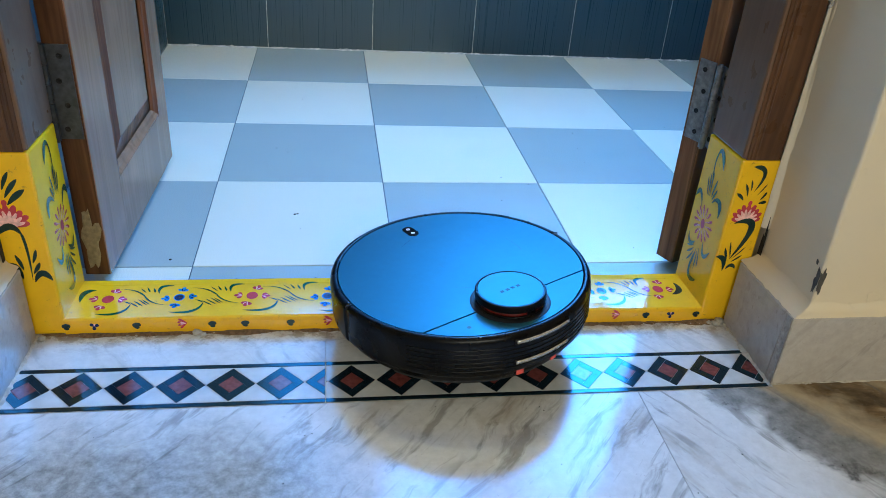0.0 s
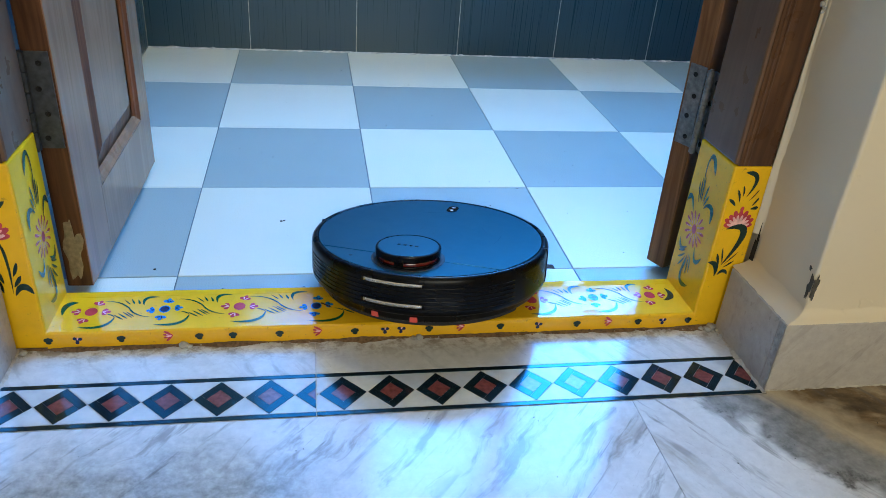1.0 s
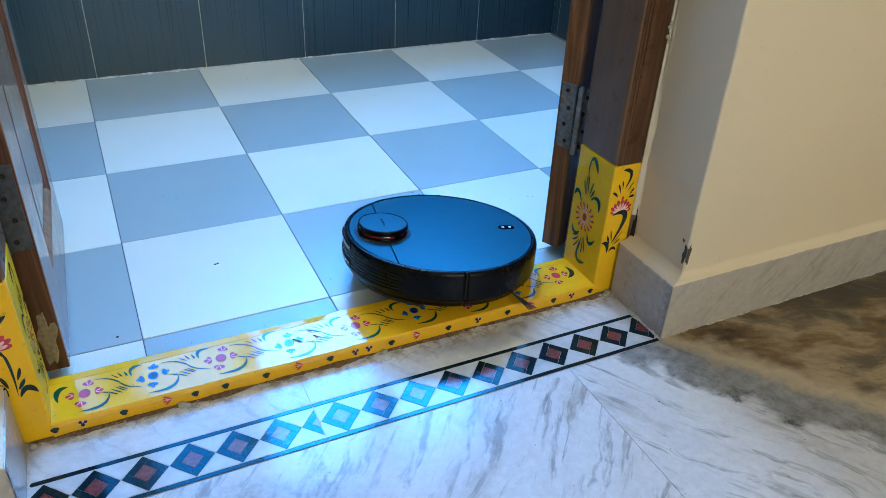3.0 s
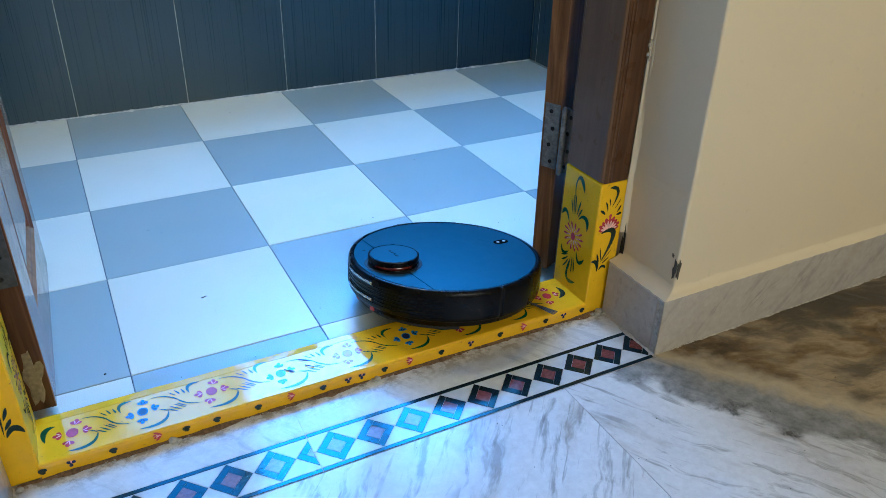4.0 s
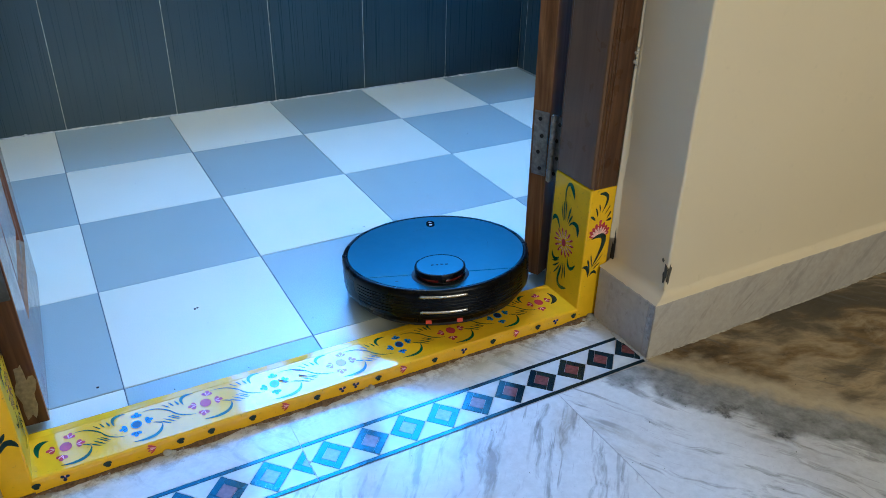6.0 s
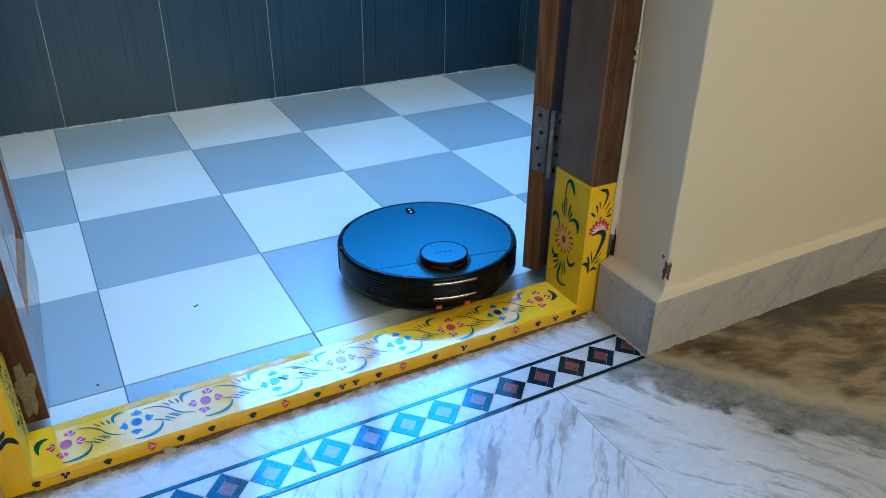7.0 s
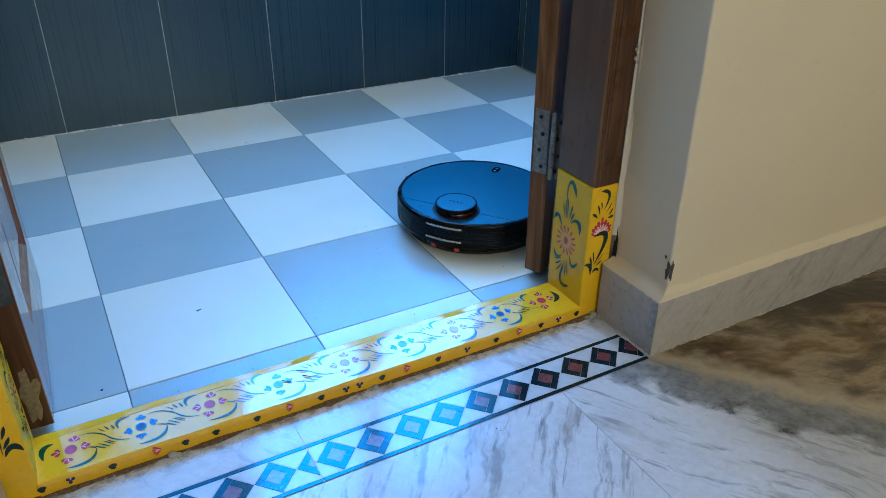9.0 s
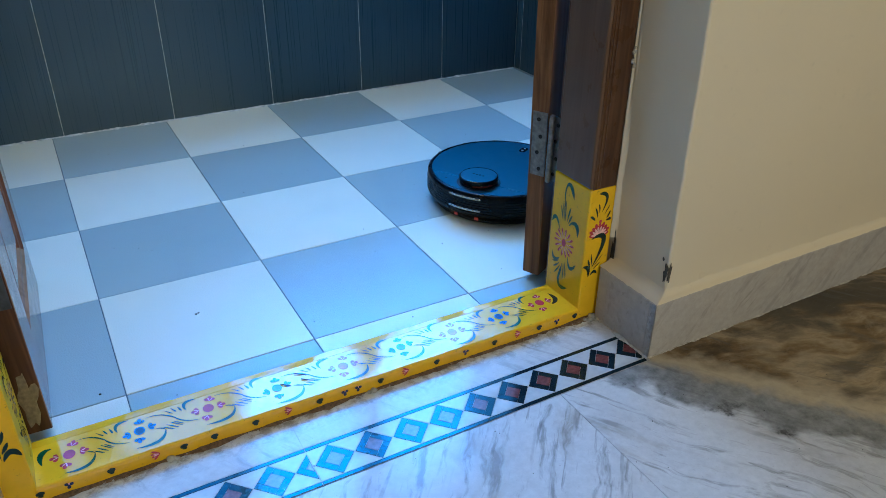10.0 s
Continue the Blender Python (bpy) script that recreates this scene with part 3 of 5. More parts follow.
bead = paint_bead(sk_l, 0.166, 0.90, SK_Y, WALL0 + 0.001, SKIRT, 3.0, -REV_L - 0.166)
bead.matrix_basis = Matrix.Diagonal((-1, 1, 1, 1))
bead = paint_bead(sk_l, 0.166, -REV_L + 0.001, SK_Y, -0.168, SKIRT, 4.0, WALL0 - SK_Y)
bead.matrix_basis = Matrix.Diagonal((-1, 1, 1, 1))


def mortar_line(name, parent, a, b, out, up, width, height, seed, material, label):
    """Uneven smear of mortar in the corner between two faces, from a to b; out and up point along the two faces."""
    bm = bmesh.new()
    a, b, out, up = Vector(a), Vector(b), Vector(out), Vector(up)
    n = max(8, int((b - a).length / 0.0022))
    rows = []
    for i in range(n + 1):
        p = a.lerp(b, i / n)
        s = (b - a).length * i / n

        def vary(f, k):
            return noise.noise(Vector((s * f, seed, k)))

        big = max(0.10, 0.62 + 0.8 * vary(21, 1) + 0.5 * vary(70, 2) + 0.35 * vary(240, 3))
        w, h = width * big * (1 + 0.4 * vary(150, 4)), height * max(0.12, big + 0.5 * vary(110, 5))
        rows.append([bm.verts.new(p + up * h + out * 0.0002), bm.verts.new(p + up * h * 0.75 + out * w * 0.25), bm.verts.new(p + up * h * (0.42 + 0.2 * vary(300, 6)) + out * w * 0.5), bm.verts.new(p + up * 0.0002 + out * w)])
    for p, q in zip(rows, rows[1:]):
        for k in range(3):
            bm.faces.new((p[k], q[k], q[k + 1], p[k + 1]))
    return part(name, bm, material, parent, label, True)


for sk, sx in ((sk_r, 1), (sk_l, -1)):
    x = SK if sx > 0 else -0.166
    mortar_line("mortar_bead", sk, (x, SK_Y, 0), (x + sx * 0.9, SK_Y, 0), (0, -1, 0), (0, 0, 1), 0.0034, 0.0018, 3 * sx, MORTAR, "rough mortar along the skirting's foot")
    mortar_line("mortar_bead", sk, (x, SK_Y - 0.004, 0), (x, -0.170, 0), (-sx, 0, 0), (0, 0, 1), 0.0065, 0.0035, 5 * sx, MORTAR, "rough mortar along the skirting's foot")
    for along, across in (((0, 1, 0), 6.0), ((sx, 0, 0), 8.0)):
        out = Vector((-sx, 0, 0)) if along[1] else Vector((0, -1, 0))
        mortar_line("cement_smear", sk, Vector((x, SK_Y, 0.002)) + out * 0.0002, Vector((x, SK_Y, SKIRT - 0.001)) + out * 0.0002, along, out, 0.016 if along[1] else 0.0035, 0.0012, across * sx, CEMENT_LIGHT, "smeared cement on the skirting's corner")


def ragged(cx, cz, width, height, seed, put, n=26):
    """A thin torn patch; put(u, v, w) gives its place on a wall."""
    bm = bmesh.new()
    ring, mid = [], []
    for i in range(n):
        a = 2 * math.pi * i / n
        k = 1 + 0.75 * noise.noise(Vector((math.cos(a) * 1.7, math.sin(a) * 1.7, seed)))
        u, v = cx + width / 2 * k * math.cos(a), cz + height / 2 * k * math.sin(a)
        ring.append(bm.verts.new(put(u, v, 0.0002)))
        mid.append(bm.verts.new(put(cx + (u - cx) * 0.8, cz + (v - cz) * 0.8, 0.0007)))
    for i in range(n):
        bm.faces.new((ring[i], ring[(i + 1) % n], mid[(i + 1) % n], mid[i]))
    bm.faces.new(mid)
    return bm


wall_r = bpy.data.objects["wall_door_side_1"]
part("chipped_plaster", ragged(REV_R + LEAN * 0.81 + 0.0030, 0.150, 0.0085, 0.030, 3.1, lambda u, v, w: (u, WALL0 - w - 0.0004, v), 40), CEMENT, wall_r, "chipped corner with bare dark cement")
part("chipped_plaster", ragged(WALL0 + 0.0036, 0.146, 0.0085, 0.034, 4.4, lambda u, v, w: (REV_R + LEAN * (1 - v / LEAN_TOP) - w - 0.0008, u, v), 40), CEMENT, wall_r, "chipped corner with bare dark cement")
part("chipped_plaster", ragged(WALL0 + 0.012, 0.170, 0.005, 0.006, 6.4, lambda u, v, w: (REV_R + LEAN * (1 - v / LEAN_TOP) - w - 0.0008, u, v)), CEMENT, wall_r, "small chip in the paint")
part("paint_blister", ragged(0.878, 0.124, 0.020, 0.012, 8.4, lambda u, v, w: (u, WALL0 - w, v)), PLASTER, wall_r, "lifted flake of cream paint")


# ---- door frame ----
def post(name, side):
    """side: -1 on the left of the doorway, 1 on the right; built for the right and mirrored."""
    thing = new(name)
    inner = XR if side > 0 else -XL
    outer = inner + 0.0535
    bm = box(inner, outer, -0.165, -0.069, 0.252, 2.11, 0.004)
    flip = Matrix.Diagonal((side, 1, 1, 1))
    made = [part("jamb", bm, BROWN, thing, "dark brown painted inner face")]
    made.append(part("front_board", box(inner + 0.004, outer - 0.003, -0.1668, -0.1650, 0.252, 2.11, 0.0006, segments=1), TEAK, thing, "varnished grained front face"))
    for k in (0.010, 0.016):
        made.append(part("bead_line", rod((inner + k, -0.1668, 0.254), (inner + k, -0.1668, 2.10), 0.0016, sides=8), TEAK, thing))
    made.append(part("rebate", box(inner + 0.013, outer, -0.0688, -0.050, 0, 2.11, 0.002), BROWN, thing))
    made.append(part("painted_base", box(inner, outer + 0.001, -0.1662, -0.0688, 0.0, 0.2515, 0.003), YELLOW_POST, thing, "yellow enamelled foot with painted flowers"))
    for ob in made:
        ob.data.transform(flip)
        if side < 0:
            ob.data.flip_normals()
    return tagged(thing, "wooden door post, brown above a yellow foot painted with flowers", "door frame", "posts of the doorway")


post_r = post("door_post", 1)
post_l = post("door_post", -1)
structure("trim_door_head", box(XL - 0.05, XR + 0.05, -0.165, -0.036, 2.06, 2.118, 0.004), BROWN, "dark brown wooden head of the door frame")
sill = new("door_sill")
tagged(sill, "yellow enamelled door sill painted with flowers and leaves", "door sill")


def sill_block():
    """The sill, with worn, slightly wavy edges."""
    bm = bmesh.new()
    x0, x1, n = XL - 0.001, XR + 0.001, 110
    rows = []
    for i in range(n + 1):
        u = i / n
        x = x0 + u * (x1 - x0)
        w = 0.0012 * noise.noise(Vector((x * 22, 1, 0))) + 0.0008 * noise.noise(Vector((x * 75, 4, 0)))
        h = 0.0009 * noise.noise(Vector((x * 18, 9, 0)))
        prof = [(-0.168 + w, -0.002), (-0.1682 + w, 0.017 + h), (-0.1672 + w, 0.0212 + h), (-0.1645 + w, 0.0230 + h), (-0.150, 0.0231), (-0.120, 0.0230), (-0.0872, 0.0229), (-0.0864, 0.0220), (-0.0856, 0.0226), (-0.073, 0.0222 + h), (-0.070 + w, 0.0205 + h), (-0.069 + w, 0.016), (-0.069 + w, -0.002)]
        rows.append([bm.verts.new((x, y, z)) for y, z in prof])
    for p, q in zip(rows, rows[1:]):
        for k in range(len(p) - 1):
            bm.faces.new((p[k], q[k], q[k + 1], p[k + 1]))
    bm.faces.new(rows[0]), bm.faces.new(rows[-1])
    return bm


part("sill_board", sill_block(), YELLOW, sill)


# ---- painted flowers: thin layers of paint ----
def petal(bm, put, u, v, angle, length, width, paint, blunt=0.35):
    a = radians(angle)
    pts = []
    n = 12
    for i in range(n):
        s = 2 * math.pi * i / n
        along = length * (0.5 - 0.5 * math.cos(s))
        across = width / 2 * math.sin(s) * (blunt + (1 - blunt) * (along / length))
        pts.append(bm.verts.new(put(u + along * math.cos(a) - across * math.sin(a), v + along * math.sin(a) + across * math.cos(a))))
    f = bm.faces.new(pts)
    f.material_index = paint


def stroke(bm, put, p0, p1, p2, width, paint, peak=0.5, n=12):
    """One curved brush stroke, thin at its ends and widest at peak."""
    p0, p1, p2 = Vector(p0), Vector(p1), Vector(p2)
    left, right = [], []
    for i in range(n + 1):
        t = i / n
        c = p0 * (1 - t) ** 2 + p1 * 2 * t * (1 - t) + p2 * t * t
        d = ((p1 - p0) * (1 - t) + (p2 - p1) * t).normalized()
        x = t / peak * 0.5 if t < peak else 0.5 + (t - peak) / (1 - peak) * 0.5
        w = width / 2 * (0.10 + 0.90 * math.sin(math.pi * x) ** 0.8)
        left.append(bm.verts.new(put(c.x - d.y * w, c.y + d.x * w)))
        right.append(bm.verts.new(put(c.x + d.y * w, c.y - d.x * w)))
    for i in range(n):
        f = bm.faces.new((left[i], left[i + 1], right[i + 1], right[i]))
        f.material_index = paint


def motif(name, parent, draw, put, label):
    """One painted motif as one thin part: each stroke lies a little over the one before."""
    bm = bmesh.new()
    level = [0.0]

    def place(u, v):
        return put(u, v, 0.00016 + level[0])

    def pen(kind, *args):
        level[0] += 0.000012
        (petal if kind == "petal" else stroke)(bm, place, *args)

    draw(pen)
    return part(name, bm, PAINTS, parent, label)


def cross_flower(pen, u, v, main, size=1.0, tip=PINK, turn=0.0):
    """Oval heart with four trefoil petals."""
    for a, r in ((2, 0.0125), (76, 0.0150), (181, 0.0125), (256, 0.0150)):
        a += turn
        pu, pv = u + r * size * math.cos(radians(a)), v + r * size * math.sin(radians(a))
        for d, ln in ((-50, 0.0086), (50, 0.0086), (0, 0.0108)):
            pen("petal", pu, pv, a + d, ln * size, 0.0076 * size, main, 0.35)
        for d in (-34, 20):
            pen("petal", pu, pv, a + d, 0.0072 * size, 0.0024 * size, tip, 0.3)
    pen("petal", u - 0.0074 * size, v, 0, 0.0148 * size, 0.0172 * size, main, 1.0)
    pen("petal", u - 0.0058 * size, v, 0, 0.0116 * size, 0.0134 * size, NAVY if main == BLUE else RED, 1.0)


def sill_sprig(pen, u, v, d):
    """The scroll that joins one flower to the next: d is the way between them."""
    k = d / 0.095

    def at(*pairs):
        return tuple((u + a * k, v + b) for a, b in pairs)

    pen("stroke", *at((0.0115, 0.0230), (0.034, 0.0265), (0.051, 0.0020)), 0.0025, GREEN, 0.80)
    pen("stroke", *at((0.047, 0.0075), (0.057, -0.0125), (0.0790, -0.0150)), 0.0025, GREEN, 0.22)
    for p0, p1, w in (((0.038, 0.0265), (0.048, 0.0150), 0.0022), ((0.047, 0.0280), (0.053, 0.0160), 0.0028), ((0.056, 0.0265), (0.0600, 0.0150), 0.0034)):
        pen("stroke", *at(p0, ((p0[0] + p1[0]) / 2 + 0.001, (p0[1] + p1[1]) / 2 - 0.0015), p1), w * 0.85, GREEN, 0.6)
    pen("stroke", *at((0.0660, 0.0125), (0.0590, 0.0350), (0.0835, 0.0315)), 0.0052, GREEN, 0.55)
    pen("stroke", *at((-0.0090, -0.0340), (0.0300, -0.0420), (0.0325, -0.0125)), 0.0052, GREEN, 0.42)
    pen("stroke", *at((0.0210, -0.0060), (0.0270, -0.0070), (0.0325, -0.0130)), 0.0022, GREEN, 0.6)
    for p0, p1, w in (((0.030, -0.0080), (0.0445, -0.0195), 0.0028), ((0.0350, -0.0045), (0.0500, -0.0180), 0.0027), ((0.0405, -0.0015), (0.0555, -0.0160), 0.0023), ((0.0450, -0.0015), (0.0580, -0.0140), 0.0024)):
        pen("stroke", *at(p0, ((p0[0] + p1[0]) / 2 + 0.001, (p0[1] + p1[1]) / 2 - 0.001), p1), w * 0.85, GREEN, 0.5)


def on_sill(u, v, w):
    return (u, v, 0.0232 + w)


FLOWERS = (-0.088, 0.003, 0.099, 0.201, 0.309, 0.411, 0.505, 0.599, 0.687)
for i, fx in enumerate(FLOWERS):
    y = -0.122 + 0.002 * (i % 3)
    red = i % 2 == 0
    motif("flower_motif", sill, lambda pen, fx=fx, y=y, red=red: cross_flower(pen, fx, y, RED if red else BLUE, 1.0 + 0.06 * (red), PINK if red else NAVY, -4 if red else 6), on_sill, "painted red flower" if red else "painted blue flower")
    if i < len(FLOWERS) - 1:
        motif("leaf_motif", sill, lambda pen, fx=fx, y=y, way=FLOWERS[i + 1] - fx: sill_sprig(pen, fx, y, way), on_sill, "painted green scroll and leaves")
motif("leaf_motif", sill, lambda pen: pen("stroke", (-0.122, -0.128), (-0.128, -0.098), (-0.108, -0.100), 0.0085, GREEN, 0.55), on_sill, "painted green leaf")
motif("leaf_motif", sill, lambda pen: pen("stroke", (0.704, -0.132), (0.728, -0.124), (0.718, -0.100), 0.0090, DARK, 0.45), on_sill, "painted green leaf")


def on_front(u, v, w):
    return (u, -0.1684 - w - 0.0009, v)


def heart(pen, u, v):
    for a, ln, w in ((30, 0.0058, 0.0062), (150, 0.0058, 0.0062), (90, 0.0052, 0.0060), (-80, 0.0050, 0.0056), (-130, 0.0046, 0.0040)):
        pen("petal", u, v - 0.0005, a + 200 * (u % 0.07), ln, w, DARK, 0.9)


def trefoil(pen, u, v):
    for a in (20, 140, 260):
        pen("petal", u, v, a + 300 * (u % 0.05), 0.0062, 0.0056, NAVY, 0.7)
    pen("petal", u, v, 80, 0.0042, 0.0026, PINK)


def fan(pen, u, v):
    for a in (150, 175, 200, 225):
        pen("petal", u + 0.006, v + 0.003, a, 0.0125, 0.0042, RED)
    for a in (165, 190):
        pen("petal", u + 0.005, v + 0.002, a, 0.008, 0.0026, PINK)


MARKS = (-0.129, -0.095, -0.043, 0.014, 0.052, 0.094, 0.153, 0.202, 0.251, 0.291, 0.313, 0.351, 0.394, 0.450, 0.504, 0.560, 0.606, 0.651, 0.688, 0.727)
KINDS = "hthfhhhfhtthfhthfhth"
for mx, k in zip(MARKS, KINDS):
    draw = {"h": heart, "t": trefoil, "f": fan}[k]
    motif("small_motif", sill, lambda pen, mx=mx, draw=draw: draw(pen, mx, 0.0135), on_front, {"h": "painted dark green heart", "t": "painted navy trefoil", "f": "painted red fan"}[k])


def daisy_spray(pen):
    """Upright spray with a daisy between two fans of leaves, for the inner face of a post."""
    cu, cv = -0.006, 0.130
    for k in range(14):
        a = 360 / 14 * k + 6
        u, v = cu + 0.0125 * math.cos(radians(a)), cv + 0.0125 * math.sin(radians(a))
        pen("petal", u, v, a, 0.0150, 0.0052, RED, 0.6)
        pen("petal", u, v, a + 9, 0.0100, 0.0015, PINK, 0.6)
    for k in range(10):
        a = 36 * k
        pen("stroke", (cu + 0.0075 * math.cos(radians(a)), cv + 0.008 * math.sin(radians(a))), (cu + 0.0105 * math.cos(radians(a)), cv + 0.011 * math.sin(radians(a))), (cu + 0.0145 * math.cos(radians(a)), cv + 0.015 * math.sin(radians(a))), 0.0020, PINK)
    pen("petal", cu, cv - 0.0075, 90, 0.015, 0.0115, RED, 1.0)
    # upper crook and its fan
    pen("stroke", (-0.008, 0.190), (-0.019, 0.224), (-0.009, 0.240), 0.0032, GREEN, 0.8)
    pen("stroke", (-0.013, 0.233), (-0.002, 0.256), (0.0105, 0.220), 0.0084, GREEN, 0.68)
    for p0, p1, w in (((-0.013, 0.170), (-0.0215, 0.198), 0.0030), ((-0.010, 0.172), (-0.0160, 0.206), 0.0032), ((-0.007, 0.173), (-0.0095, 0.210), 0.0030), ((-0.002, 0.173), (0.0045, 0.203), 0.0036), ((0.001, 0.170), (0.0100, 0.190), 0.0036), ((0.003, 0.167), (0.0135, 0.179), 0.0034)):
        pen("stroke", p0, ((p0[0] + p1[0]) / 2 - 0.001, (p0[1] + p1[1]) / 2), p1, w, GREEN, 0.65)
    pen("stroke", (-0.0430, 0.158), (-0.0340, 0.185), (-0.0200, 0.150), 0.0072, GREEN, 0.30)
    pen("stroke", (0.0060, 0.173), (0.0300, 0.188), (0.0280, 0.156), 0.0090, GREEN, 0.55)
    # lower fan and crook
    pen("stroke", (-0.0360, 0.102), (-0.0310, 0.078), (-0.0130, 0.098), 0.0064, GREEN, 0.45)
    pen("stroke", (0.0080, 0.108), (0.0140, 0.074), (0.0310, 0.103), 0.0064, GREEN, 0.60)
    for p0, p1, w in (((-0.014, 0.092), (-0.0330, 0.082), 0.0032), ((-0.013, 0.087), (-0.0300, 0.072), 0.0034), ((-0.011, 0.083), (-0.0260, 0.060), 0.0032), ((-0.006, 0.090), (-0.0110, 0.058), 0.0028), ((-0.002, 0.092), (-0.0010, 0.058), 0.0028), ((0.001, 0.094), (0.0070, 0.064), 0.0030)):
        pen("stroke", p0, ((p0[0] + p1[0]) / 2 + 0.002, (p0[1] + p1[1]) / 2 - 0.001), p1, w, GREEN, 0.6)
    pen("stroke", (-0.0060, 0.086), (-0.0250, 0.026), (0.0140, 0.047), 0.0072, GREEN, 0.78)


def lotus_head(pen, cu, cv, s):
    """Fused lotus petals, red at the tips and pale towards the stalk."""
    for k in range(9):
        a = 10 + 160 * k / 8
        pen("petal", cu, cv, a, (0.0205 + 0.0045 * math.sin(radians(a)) + 0.0016 * (k % 2)) * s, 0.0096 * s, RED, 0.45)
    for k in range(8):
        a = 18 + 144 * k / 7
        pen("petal", cu, cv - 0.001, a, (0.0165 + 0.003 * math.sin(radians(a))) * s, 0.0050 * s, PINK, 0.7)
    pen("petal", cu - 0.0005, cv + 0.023 * s, 85, 0.0080 * s, 0.0062 * s, RED, 0.8)


def lotus_spray_left(pen):
    """The other post's spray: its stalk bends over from one side and falls straight."""
    lotus_head(pen, -0.0110, 0.158, 1.12)
    pen("stroke", (-0.0262, 0.243), (-0.0135, 0.240), (-0.0180, 0.203), 0.0060, DARK, 0.5)
    for p0, p1, w in (((-0.010, 0.205), (0.0007, 0.228), 0.0050), ((-0.009, 0.195), (0.0085, 0.219), 0.0060), ((-0.0075, 0.186), (0.0145, 0.206), 0.0074), ((-0.019, 0.196), (-0.0255, 0.210), 0.0040)):
        pen("stroke", p0, ((p0[0] + p1[0]) / 2 - 0.001, (p0[1] + p1[1]) / 2 + 0.002), p1, w, DARK, 0.6)
    pen("stroke", (-0.0262, 0.146), (-0.0100, 0.169), (0.0005, 0.146), 0.0090, DARK, 0.45)
    pen("stroke", (-0.0015, 0.152), (0.0045, 0.136), (0.0012, 0.083), 0.0036, DARK, 0.30)
    pen("stroke", (-0.0262, 0.102), (-0.0125, 0.111), (-0.0090, 0.084), 0.0078, DARK, 0.45)
    for p0, p1, w in (((-0.0065, 0.097), (-0.0130, 0.119), 0.0048), ((0.0055, 0.107), (0.0120, 0.126), 0.0044), ((0.0040, 0.092), (0.0135, 0.108), 0.0050)):
        pen("stroke", p0, ((p0[0] + p1[0]) / 2 + 0.001, (p0[1] + p1[1]) / 2), p1, w, DARK, 0.55)
    pen("stroke", (0.0035, 0.080), (0.0130, 0.104), (0.0240, 0.082), 0.0090, DARK, 0.6)


def lotus_spray(pen):
    """Upright spray with a lotus, for the front face of a post."""
    lotus_head(pen, 0.001, 0.163, 1.0)
    pen("stroke", (0.0015, 0.2075), (0.022, 0.244), (-0.0085, 0.243), 0.0064, DARK, 0.78)
    for p0, p1, w in (((-0.011, 0.1945), (-0.022, 0.2045), 0.0046), ((-0.0066, 0.200), (-0.013, 0.2187), 0.0032), ((-0.0036, 0.208), (-0.0063, 0.224), 0.0026), ((0.007, 0.202), (0.0174, 0.2187), 0.0018), ((0.013, 0.1945), (0.020, 0.207), 0.0032), ((0.012, 0.190), (0.023, 0.192), 0.0050)):
        pen("stroke", p0, ((p0[0] + p1[0]) / 2 + 0.002, (p0[1] + p1[1]) / 2 + 0.001), p1, w, DARK, 0.65)
    pen("stroke", (-0.014, 0.160), (0.036, 0.178), (-0.006, 0.104), 0.0100, DARK, 0.40)
    for p0, p1, w in (((-0.006, 0.106), (-0.011, 0.1317), 0.0024), ((-0.0105, 0.103), (-0.0165, 0.1216), 0.0038), ((-0.003, 0.104), (0.014, 0.124), 0.0017), ((-0.003, 0.0993), (0.011, 0.110), 0.0026)):
        pen("stroke", p0, ((p0[0] + p1[0]) / 2, (p0[1] + p1[1]) / 2 - 0.001), p1, w, DARK, 0.6)
    pen("stroke", (-0.0125, 0.085), (-0.010, 0.110), (-0.0270, 0.1075), 0.0076, DARK, 0.55)
    pen("stroke", (-0.0085, 0.087), (-0.001, 0.100), (0.006, 0.088), 0.0056, DARK, 0.6)


motif("flower_motif", post_r, daisy_spray, lambda u, v, w: (XR - w, -0.117 - u, v), "painted pink daisy with green scrolls")
motif("flower_motif", post_l, daisy_spray, lambda u, v, w: (XL + w, -0.117 - u, v), "painted pink daisy with green scrolls")
motif("flower_motif", post_r, lotus_spray, lambda u, v, w: (XR + 0.0265 + u, -0.1662 - w, v), "painted red lotus with green leaves")
motif("flower_motif", post_l, lotus_spray_left, lambda u, v, w: (XL - 0.0265 + u, -0.1662 - w, v), "painted red lotus with green leaves")


# ---- door leaves: built along +y from the hinge edge, face towards +x at x = 0 ----
def raised_field(x, depth, y0, y1, z0, z1, slope, face):
    """A raised panel: flat field with broad sloping borders; face 1 looks along +x, -1 along -x."""
    bm = bmesh.new()
    low = [bm.verts.new((x, y, z)) for y, z in ((y0, z0), (y1, z0), (y1, z1), (y0, z1))]
    top = [bm.verts.new((x + face * depth, y, z)) for y, z in ((y0 + slope, z0 + slope), (y1 - slope, z0 + slope), (y1 - slope, z1 - slope), (y0 + slope, z1 - slope))]
    back = [bm.verts.new((x - face * 0.004, v.co.y, v.co.z)) for v in low]
    bm.faces.new(top), bm.faces.new(back)
    for k in range(4):
        f = bm.faces.new((low[k], low[(k + 1) % 4], top[(k + 1) % 4], top[k]))
        f.material_index = 1
        bm.faces.new((low[k], low[(k + 1) % 4], back[(k + 1) % 4], back[k]))
    return bm


